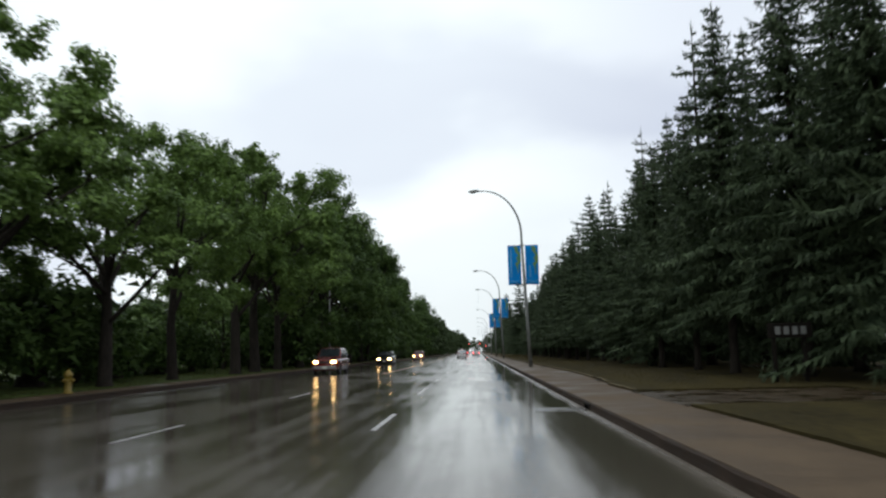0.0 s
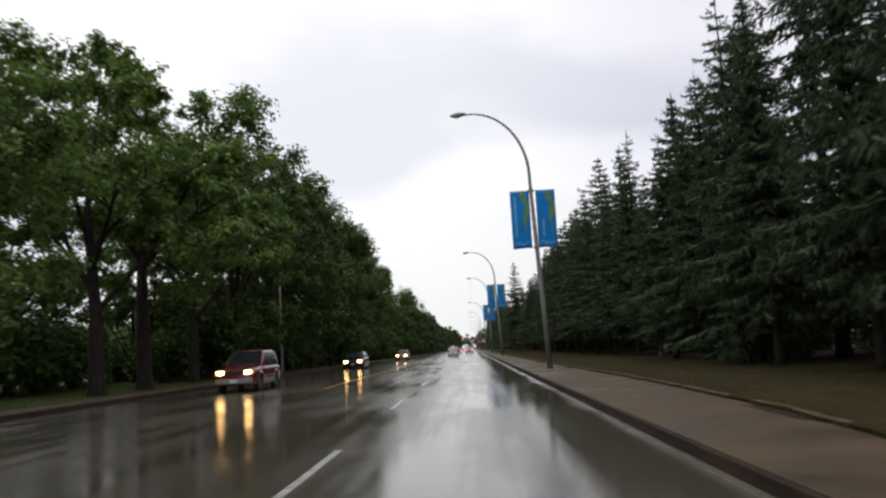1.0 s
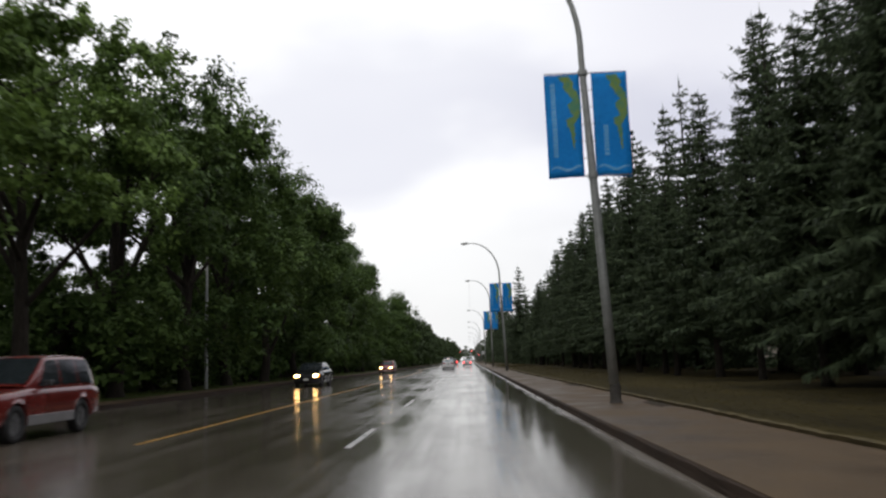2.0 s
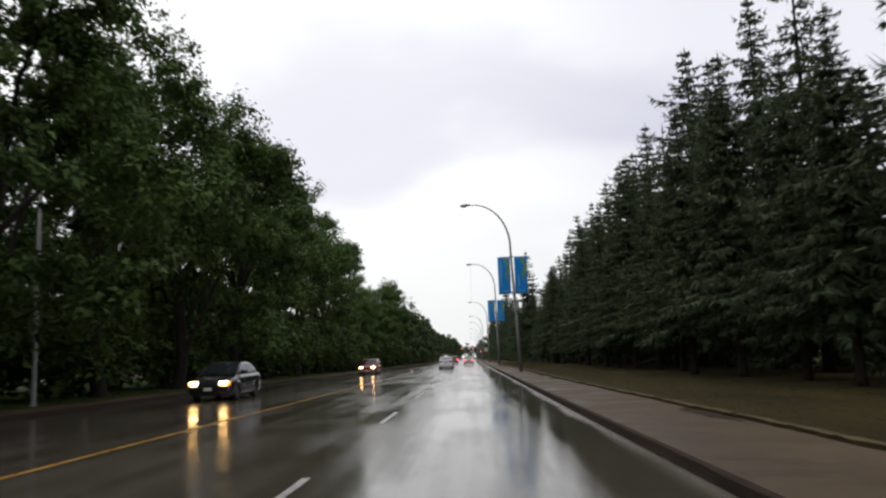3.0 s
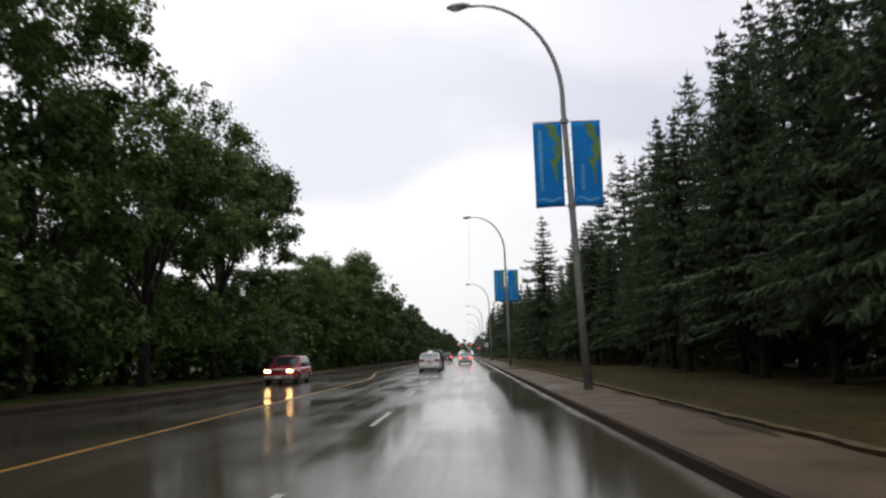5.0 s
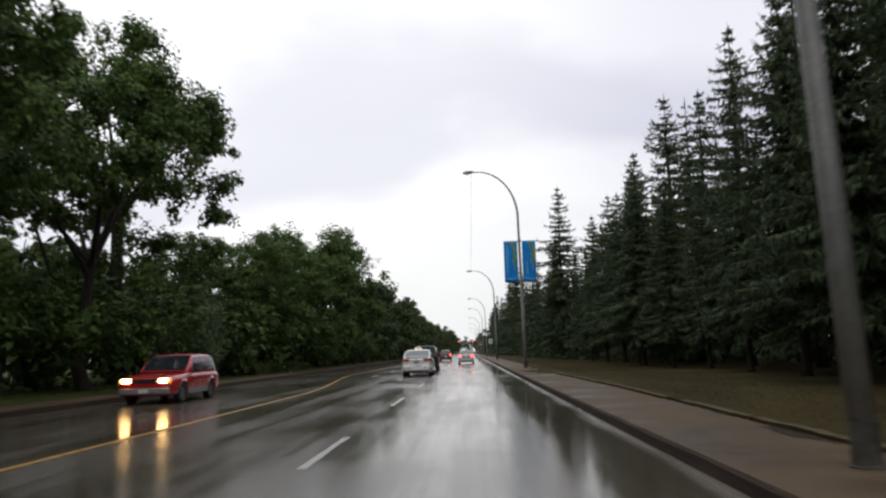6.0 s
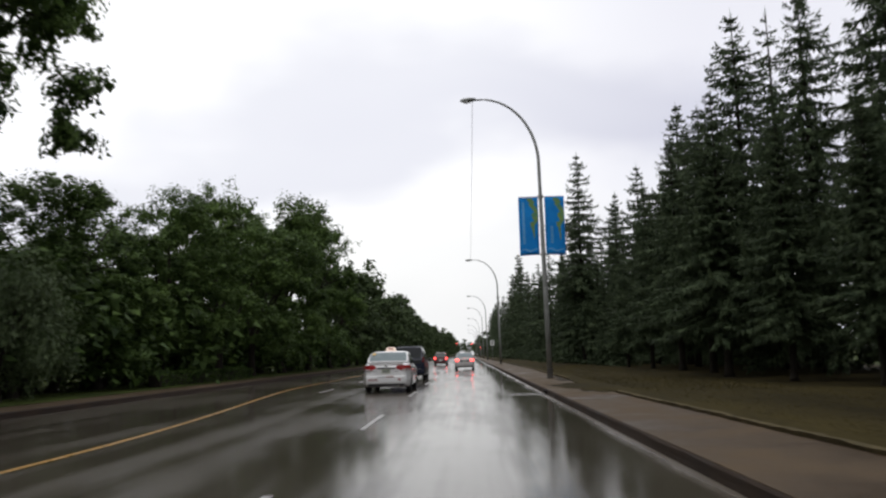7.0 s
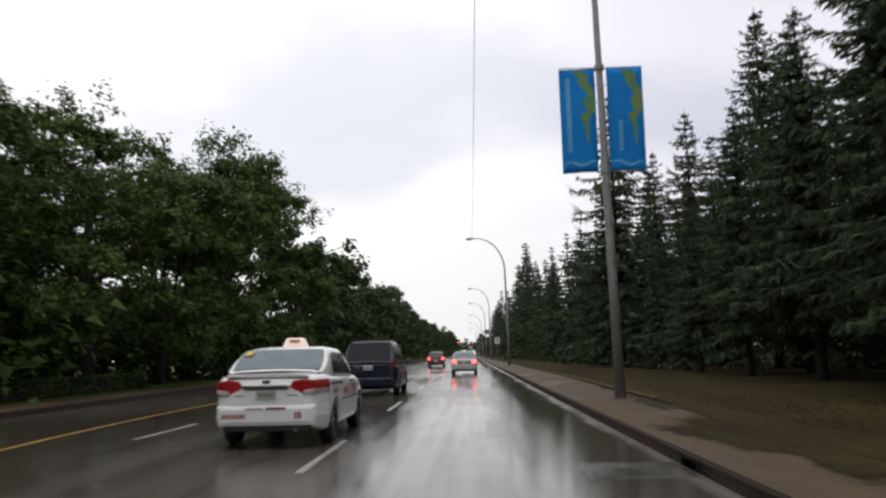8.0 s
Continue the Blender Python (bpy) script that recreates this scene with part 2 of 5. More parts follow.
def add_box(bm, cx, cy, cz, sx, sy, sz, bevel=0.0, turn=None):
    m = Matrix.LocRotScale((cx, cy, cz), turn, (sx, sy, sz))
    made = bmesh.ops.create_cube(bm, size=1.0, matrix=m)
    if bevel:
        vs = set(made["verts"])
        edges = [e for e in bm.edges if e.verts[0] in vs and e.verts[1] in vs]
        bmesh.ops.bevel(bm, geom=edges, offset=bevel, segments=2, affect="EDGES", profile=0.6)
    return bm


def tube(points, radii, sides=8, closed_ends=True):
    """Vertices and faces of a round tube along points."""
    verts, faces = [], []
    pts = [Vector(p) for p in points]
    side = Vector((1, 0, 0))
    for i, p in enumerate(pts):
        d = (pts[min(i + 1, len(pts) - 1)] - pts[max(i - 1, 0)]).normalized()
        u = d.cross(side)
        if u.length < 0.1:
            u = d.cross(Vector((0, 1, 0)))
        u.normalize()
        v = u.cross(d)
        for k in range(sides):
            a = 2 * math.pi * k / sides
            verts.append(p + (u * math.cos(a) + v * math.sin(a)) * radii[i])
    for i in range(len(pts) - 1):
        for k in range(sides):
            a, b = i * sides + k, i * sides + (k + 1) % sides
            faces.append((a, b, b + sides, a + sides))
    if closed_ends:
        faces.append(tuple(range(sides - 1, -1, -1)))
        faces.append(tuple((len(pts) - 1) * sides + k for k in range(sides)))
    return verts, faces


def strip(name, xs_of_y, ys, z0, z1, mat, label, category, kind="structure"):
    """A long slab whose left and right edges follow xs_of_y(y)."""
    verts, faces = [], []
    for y in ys:
        a, b = xs_of_y(y)
        top = z1(y) if callable(z1) else z1
        verts += [(a, y, z0), (b, y, z0), (b, y, top), (a, y, top)]
    for i in range(len(ys) - 1):
        o = 4 * i
        for k in range(4):
            faces.append((o + k, o + (k + 1) % 4, o + 4 + (k + 1) % 4, o + 4 + k))
    faces += [(3, 2, 1, 0), tuple(4 * (len(ys) - 1) + k for k in range(4))]
    ob = new(name, fix_normals(mesh_from(name, verts, faces, mat)))
    return tagged(ob, label, category, kind=kind)


# ---------------------------------------------------------------- ground, road, kerbs
FAR = 1600.0
KERB_X = 2.34
PATH_EDGE = 4.45


def left_edge(y):
    s = min(max((y - 62) / 30, 0), 1)
    return -12.7 + 1.4 * s * s * (3 - 2 * s)


YS = [-90, -60, -30, 0, 30, 60] + [62 + 3 * i for i in range(11)] + [100, 150, 220, 320, 480, 700, 1000, FAR]
gm = mesh_from("ground", [(-2500, -400, -0.06), (2500, -400, -0.06), (2500, 3000, -0.06), (-2500, 3000, -0.06)], [(0, 1, 2, 3)], LAWN_GREEN)
tagged(new("ground", gm), "flat grassy ground under grey overcast sky", "ground", kind="structure")
strip("road", lambda y: (left_edge(y), KERB_X), YS, -0.3, 0.0, ASPHALT, "wet grey asphalt road mirroring the overcast sky", "road")
def kerb(name, x_of_y, side, label):
    """A kerb with a sloping, slightly chipped face and a rounded top edge; side +1 has the road to its left."""
    rnd = random.Random(3)
    ys, verts, faces = [], [], []
    y = -90.0
    while y < 230:
        ys.append(y)
        y += 0.75 if -36 < y < 140 else 5.0
    ys += [260, 320, 480, 700, 1000, FAR]
    for y in ys:
        x = x_of_y(y)
        j = rnd.uniform(-0.012, 0.012) if y < 200 else 0
        for dx, z in ((0.0, -0.3), (0.0, 0.01), (0.012 + j * 0.5, 0.06), (0.022 + j, 0.125 + j * 0.6), (0.045 + j, 0.145), (0.19, 0.147), (0.19, -0.3)):
            verts.append((x + side * dx, y, z))
    for i in range(len(ys) - 1):
        for k in range(6):
            faces.append((7 * i + k, 7 * i + k + 1, 7 * i + k + 8, 7 * i + k + 7))
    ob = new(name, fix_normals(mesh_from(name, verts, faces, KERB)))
    return tagged(ob, label, "kerb", kind="structure")


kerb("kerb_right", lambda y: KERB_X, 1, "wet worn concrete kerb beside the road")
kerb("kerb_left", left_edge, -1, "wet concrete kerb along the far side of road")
strip("pavement_right", lambda y: (KERB_X + 0.065, PATH_EDGE + 0.6), YS, -0.3, 0.153, CONCRETE, "wet brownish concrete pavement along the kerb", "pavement")
strip("pavement_left", lambda y: (left_edge(y) - 1.6, left_edge(y) - 0.17), YS, -0.3, 0.146, CONCRETE, "wet concrete pavement below the leafy trees", "pavement")
EDGE_LINE = [(-36, 4.05), (-10, 4.1), (-5, 4.5), (4, 4.68), (18, 4.55), (30, 4.43), (42, 4.28), (55, 4.15), (75, 4.2), (92, 4.26), (101, 4.1), (108.5, 4.0), (116.5, 4.15), (124, 4.2), (140, 4.45), (160, 4.45)]


def verge_edge(y):
    """Uneven line where the verge creeps over the pavement."""
    base = EDGE_LINE[-1][1]
    for (a, va), (b, vb) in zip(EDGE_LINE, EDGE_LINE[1:]):
        if y < b:
            base = va + (vb - va) * max(y - a, 0) / (b - a)
            break
    return base + 0.018 * math.sin(0.83 * y + 1.0) + 0.010 * math.sin(2.9 * y) + 0.010 * math.sin(7.1 * y)


DRIVE = (-19.3, -13.7)
VERGE_LABEL = "wet brown verge of thin grass and needles"
GAP = (108.4, 116.6)


def verge_top(y):
    """The verge wears down to the pavement's level on both sides of the bare gap."""
    d = min(max(max(GAP[0] - y, y - GAP[1]) / 3.2, 0), 1)
    return 0.1625 + 0.0425 * d * d * (3 - 2 * d)


strip("lawn_middle", lambda y: (verge_edge(y), 23), [DRIVE[1] + (GAP[0] - DRIVE[1]) * i / 400 for i in range(401)], -0.3, verge_top, LAWN, VERGE_LABEL, "lawn")
strip("lawn_worn", lambda y: (4.0, 23), [GAP[0], 112, GAP[1]], -0.3, 0.162, LAWN, "bare worn wet earth level with the pavement", "ground")
strip("lawn_right", lambda y: (verge_edge(y), 23), [GAP[1] + 0.3 * i for i in range(150)] + [162, 220, 320, 480, 700, 1000, FAR], -0.3, verge_top, LAWN, VERGE_LABEL, "lawn")
strip("lawn_near", lambda y: (verge_edge(y), 23), [-90, -60] + [-36 + (DRIVE[0] + 36) * i / 50 for i in range(51)], -0.3, 0.205, LAWN, VERGE_LABEL, "lawn")
strip("lawn_inner", lambda y: (9.4, 23), list(DRIVE), -0.3, 0.205, LAWN, VERGE_LABEL, "lawn")
strip("footpath", lambda y: (4.0, 9.4), [DRIVE[0], -17.5, -15.5, DRIVE[1]], -0.3, 0.160, MUD, "footpath under brown muddy rainwater across the verge", "path")
strip("lawn_far_right", lambda y: (23, 90), YS, -0.3, 0.162, LAWN_GREEN, "wet green lawn behind the spruces", "lawn")
strip("lawn_left", lambda y: (-90, left_edge(y) - 1.6), YS, -0.3, 0.16, LAWN_GREEN, "wet green lawn behind the pavement", "lawn")


# ---------------------------------------------------------------- street lamps
ARC = [(-2.6 + 2.6 * math.cos(radians(6.5 * k)), -3.1 + 3.17 * math.sin(radians(6.5 * k))) for k in range(14)] + [(-2.62, 0.07), (-2.95, 0.05)]


def street_lamp(x, y, lean, banners, tall):
    lamp = tagged(new("street_lamp"), "grey steel street lamp with curved arm and two blue banners" if banners else "grey steel street lamp with a curved arm over the road", "street lamp", group="street lamps along the kerb")
    lamp.location = (x, y, 0.146)
    lean_per_m = lean / 8.0
    z0 = 0.0
    pts = [(lean_per_m * z, 0, z) for z in (0.45, 3, 6, 7.8, tall - 3.4)]
    rad = [0.125, 0.112, 0.098, 0.085, 0.08]
    top = lean_per_m * (tall - 3.4)
    for i, (dx, z) in enumerate(ARC):
        pts.append((top + dx, 0, tall + z))
        rad.append(0.078 - 0.0026 * i)
    v, f = tube(pts, rad, 10)
    part_mesh("pole", fix_normals(mesh_from("pole", v, f, STEEL, True)), lamp)
    v, f = tube([(0, 0, z0), (0, 0, 0.03), (0, 0, 0.035), (0, 0, 0.42), (0, 0, 0.48)], [0.165, 0.165, 0.136, 0.132, 0.122], 12)
    part_mesh("base", fix_normals(mesh_from("base", v, f, OLD_STEEL)), lamp)
    hx, hz = top - 2.95, tall + 0.07
    bm = bmesh.new()
    bmesh.ops.create_uvsphere(bm, u_segments=14, v_segments=8, radius=1.0, matrix=Matrix.LocRotScale((hx - 0.26, 0, hz + 0.0), Euler((0, radians(-5), 0)), (0.40, 0.16, 0.11)))
    part("lamp_head", bm, STEEL, lamp, smooth=True)
    bm = bmesh.new()
    bmesh.ops.create_uvsphere(bm, u_segments=12, v_segments=6, radius=1.0, matrix=Matrix.LocRotScale((hx - 0.34, 0, hz - 0.07), None, (0.22, 0.12, 0.09)))
    part("lens", bm, LAMP_LENS, lamp, "pale glass lens", smooth=True)
    if banners:
        for s in (-1, 1):
            banner(lamp, s, lean_per_m)
    return lamp


def banner(lamp, s, lpm):
    """One cloth banner on two arms; the bright mark is a zigzag of its own."""
    z0, z1, gap, wide = 5.63, 8.31, 0.15, 0.90
    xa = lpm * 7 + s * gap
    nx, nz = 6, 16
    verts, faces = [], []
    for layer in (0, 1):
        for j in range(nz + 1):
            for i in range(nx + 1):
                u, v = i / nx, j / nz
                bow = 0.035 * math.sin(3.1 * v + s) * u + 0.02 * math.sin(7 * v + 2 * u)
                verts.append((xa + s * wide * u, -0.02 + bow + layer * 0.006, z0 + (z1 - z0) * v - 0.05 * u * (1 - v)))
    c = (nx + 1) * (nz + 1)
    for j in range(nz):
        for i in range(nx):
            a = j * (nx + 1) + i
            faces.append((a, a + 1, a + nx + 2, a + nx + 1))
            faces.append((c + a, c + a + nx + 1, c + a + nx + 2, c + a + 1))
    for i in range(nx):
        for row in (0, nz * (nx + 1)):
            faces.append((row + i, row + i + 1, c + row + i + 1, c + row + i))
    for j in range(nz):
        for col in (0, nx):
            a = j * (nx + 1) + col
            faces.append((a, a + nx + 1, c + a + nx + 1, c + a))
    cloth = part_mesh("banner", fix_normals(mesh_from("banner", verts, faces, BANNER, True)), lamp, "blue cloth banner with a yellow-green mark")

    def on_cloth(u, v):
        bow = 0.035 * math.sin(3.1 * v + s) * u + 0.02 * math.sin(7 * v + 2 * u)
        return Vector((xa + s * wide * u, -0.02 + bow - 0.006, z0 + (z1 - z0) * v - 0.05 * u * (1 - v)))

    def across(q):
        """From the banner's left edge, as one reads it, to the way out from the pole."""
        return q if s > 0 else 1 - q

    # the zigzag: v, left and right edge
    shape = [(0.98, 0.40, 0.72), (0.90, 0.56, 0.84), (0.88, 0.50, 0.78), (0.80, 0.66, 0.94), (0.74, 0.78, 0.97), (0.70, 0.62, 0.97), (0.63, 0.70, 0.97), (0.58, 0.76, 0.96),
             (0.555, 0.56, 0.90), (0.50, 0.60, 0.78), (0.44, 0.66, 0.78), (0.38, 0.70, 0.79), (0.30, 0.745, 0.79), (0.25, 0.76, 0.775)]
    rnd = random.Random(5 + s)
    verts, faces = [], []
    for (va, la, ra), (vb, lb, rb_) in zip(shape, shape[1:]):
        for k in range(4):
            q = k / 4
            jl, jr = rnd.uniform(-0.025, 0.025), rnd.uniform(-0.025, 0.025)
            v = va + (vb - va) * q
            verts += [on_cloth(across(la + (lb - la) * q + jl), v), on_cloth(across(min(ra + (rb_ - ra) * q + jr, 0.98)), v)]
    for j in range(1, len(verts) // 2):
        faces.append((2 * j - 2, 2 * j - 1, 2 * j + 1, 2 * j))
    part_mesh("printed_mark", mesh_from("printed_mark", verts, faces, BANNER_MARK), cloth, "yellow-green zigzag mark")
    verts, faces = [], []
    low, high, left, wide_bar = (0.20, 0.90, 0.17, 0.13) if s < 0 else (0.20, 0.46, 0.27, 0.13)
    v = low
    while v < high:
        o = len(verts)
        step = rnd.uniform(0.022, 0.045)
        verts += [on_cloth(across(left), v), on_cloth(across(left + wide_bar), v), on_cloth(across(left + wide_bar), v + step * 0.74), on_cloth(across(left), v + step * 0.74)]
        faces.append((o, o + 1, o + 2, o + 3))
        v += step
    part_mesh("printed_bars", mesh_from("printed_bars", verts, faces, BANNER_PALE), cloth, "pale blue printed bars")
    verts, faces = [], []
    for k in range(13):
        q = 0.06 + 0.88 * k / 12
        v = 0.075 + 0.02 * math.sin(k * 0.7)
        verts += [on_cloth(across(q), v), on_cloth(across(q), v + 0.012 + 0.014 * math.sin(k * 0.26))]
        if k:
            faces.append((2 * k - 2, 2 * k - 1, 2 * k + 1, 2 * k))
    part_mesh("printed_wave", mesh_from("printed_wave", verts, faces, BANNER_PALE), cloth, "pale blue wavy line")
    for z in (z0, z1 + 0.02):
        v, f = tube([(lpm * z, 0.01, z), (xa + s * wide, -0.01, z)], [0.018, 0.014], 6)
        part_mesh("banner_arm", mesh_from("banner_arm", v, f, STEEL, True), lamp)
        if s > 0:
            v, f = tube([(lpm * z, 0, z - 0.07), (lpm * z, 0, z - 0.065), (lpm * z, 0, z + 0.065), (lpm * z, 0, z + 0.07)], [0.10, 0.125, 0.125, 0.10], 12)
            part_mesh("bracket", fix_normals(mesh_from("bracket", v, f, STEEL)), lamp, "steel bracket band")
    for k in range(1, 6):
        z = z0 + (z1 - z0) * k / 6
        v, f = tube([(lpm * z + s * 0.09, -0.02, z), (xa + s * 0.04, -0.03, z + 0.01)], [0.008, 0.008], 5)
        part_mesh("tie", mesh_from("tie", v, f, TRIM_CORD), cloth, "dark cord tie")


LAMPS = [(19.4, -0.32, True, 12.15), (75.5, -0.33, True, 12.2), (120.0, -0.12, True, 13.0), (174.4, -0.15, False, 11.85), (237.0, -0.15, False, 12.25),
         (277.6, -0.15, False, 12.3), (333, -0.15, False, 12.25), (391, -0.15, False, 12.25), (447, -0.15, False, 12.25), (505, -0.15, False, 12.25)]
for ly, ll, lb, lt in LAMPS:
    street_lamp(3.57, ly, ll, lb, lt)


# ---------------------------------------------------------------- trees
def blade_mesh(name, root, ahead, side, mat):
    """Many three-cornered leaves at once: root, the vector to the tip and half the width at the root, one row each."""
    n = len(root)
    v = np.stack([root + side, root + ahead, root - side], axis=1).reshape(-1, 3)
    me = bpy.data.meshes.new(name)
    me.vertices.add(3 * n)
    me.vertices.foreach_set("co", v.astype(np.float32).ravel())
    me.loops.add(3 * n)
    me.loops.foreach_set("vertex_index", np.arange(3 * n, dtype=np.int32))
    me.polygons.add(n)
    me.polygons.foreach_set("loop_start", np.arange(0, 3 * n, 3, dtype=np.int32))
    me.materials.append(mat)
    me.update(calc_edges=True)
    return me


def unit(v):
    return v / np.maximum(np.linalg.norm(v, axis=-1, keepdims=True), 1e-6)


def spruce_meshes(seed, whorls=34, arms=7, spread=3.4, height=20.0, skirt=1.4, step=0.16, gaps=0.06, core=40, fat=1.0):
    """Tiers of boughs that sag and turn up at their tips. Each bough is a flat spray of side twigs with short twigs hanging below."""
    g = np.random.default_rng(seed)
    roots, aheads, sides = [], [], []
    UP = np.array((0.0, 0.0, 1.0))
    lump = 1 + 0.16 * np.sin(np.arange(whorls) * 0.7 + seed) + 0.10 * np.sin(np.arange(whorls) * 1.9 + 2 * seed)
    for w in range(whorls):
        t = (w + g.uniform(-0.25, 0.25)) / whorls
        t = min(max(t, 0.0), 0.99)
        z = skirt + (height - skirt) * t
        reach = (spread * (1 - t) ** 0.86 * lump[w] * g.uniform(0.82, 1.15) + 0.16) * min(1.0, 0.72 + 1.6 * t)
        k = max(4, int(round(arms * (0.62 + 0.5 * (1 - t)))))
        a0 = g.uniform(0, 6.28)
        for i in range(k):
            if g.random() < gaps:
                continue
            a = a0 + 6.283 * i / k + g.uniform(-0.28, 0.28)
            r = reach * g.uniform(0.55, 1.24)
            out = np.array((math.cos(a), math.sin(a), 0.0))
            lat = np.array((-out[1], out[0], 0.0))
            rise = 0.75 * t ** 1.3 - 0.34 + g.uniform(-0.10, 0.10)
            n = max(5, int(r / step))
            u = (np.arange(n) + g.random(n)) / n

            def spine(q):
                return UP * z + out * (r * q)[:, None] + UP * (r * (rise * q - 0.30 * q ** 2 + 0.34 * q ** 4))[:, None]

            p = spine(u)
            d = unit(spine(u + 0.04) - p)
            half = r * (0.16 + 0.30 * np.sin(np.clip(u * 1.15, 0, 1) * 3.1416) ** 0.7) * (1.12 - 0.75 * u) * 0.9 + 0.07
            half = np.minimum(half, 0.66)
            for sgn in (-1, 1):
                ln = half * g.uniform(0.65, 1.25, n)
                way = unit(d * g.uniform(0.55, 1.0, n)[:, None] + lat * sgn * g.uniform(0.55, 1.0, n)[:, None] - UP * g.uniform(0.05, 0.42, n)[:, None])
                roll = unit(np.cross(way, UP + g.normal(0, 0.35, (n, 3))))
                roots.append(p)
                aheads.append(way * ln[:, None])
                sides.append(roll * (fat * (0.040 + 0.085 * ln))[:, None])
                # short twigs that hang from the side twigs
                for q in (0.35, 0.75):
                    base = p + way * (ln * q)[:, None]
                    drop = unit(-UP * g.uniform(0.5, 1.0, n)[:, None] + way * 0.45 + g.normal(0, 0.25, (n, 3)))
                    roots.append(base)
                    aheads.append(drop * ((0.10 + 0.055 * r + 0.10 * ln) * g.uniform(0.5, 1.3, n))[:, None])
                    sides.append(unit(np.cross(drop, out + g.normal(0, 0.4, (n, 3)))) * (fat * g.uniform(0.045, 0.085, n))[:, None])
            # the bough's own end
            e = spine(np.array((0.8, 0.9)))
            roots.append(e)
            aheads.append(unit(d[-1:] + UP * 0.25) * np.array(((0.22 * r + 0.1,), (0.16 * r + 0.08,))))
            sides.append(np.repeat(lat[None] * (0.03 + 0.012 * r), 2, axis=0))
        # inner sprays round the trunk
        m = int(core * (1.15 - t) * fat)
        ang, q = g.uniform(0, 6.283, m), reach * g.uniform(0.03, 0.55, m)
        c = np.stack([np.cos(ang) * q, np.sin(ang) * q, z + g.uniform(-0.35, 0.35, m) - 0.22 * q], axis=1)
        w1 = unit(np.stack([np.cos(ang), np.sin(ang), g.uniform(-0.8, 0.1, m)], axis=1) + g.normal(0, 0.4, (m, 3)))
        roots.append(c)
        aheads.append(w1 * g.uniform(0.2, 0.5, m)[:, None] * (0.5 + 0.5 * (1 - t)))
        sides.append(unit(np.cross(w1, UP + g.normal(0, 0.6, (m, 3)))) * g.uniform(0.06, 0.14, m)[:, None])
    # leader
    roots.append(np.repeat(UP[None] * (height - 0.75), 3, axis=0))
    aheads.append(np.array(((0.0, 0.0, 1.1), (0.12, 0.05, 0.8), (-0.1, 0.08, 0.75))))
    sides.append(np.array(((0.05, 0.0, 0.0), (0.0, 0.05, 0.0), (0.04, 0.03, 0.0))))
    crown = blade_mesh("crown", np.concatenate(roots), np.concatenate(aheads), np.concatenate(sides), SPRUCE)
    tv, tf = tube([(0, 0, -0.1), (0.02, 0, 0.5), (0, 0.03, 5), (0.03, 0, 12), (0, 0, height - 0.3)], [0.34, 0.25, 0.19, 0.11, 0.02], 8)
    return crown, mesh_from("trunk", tv, tf, BARK, True)


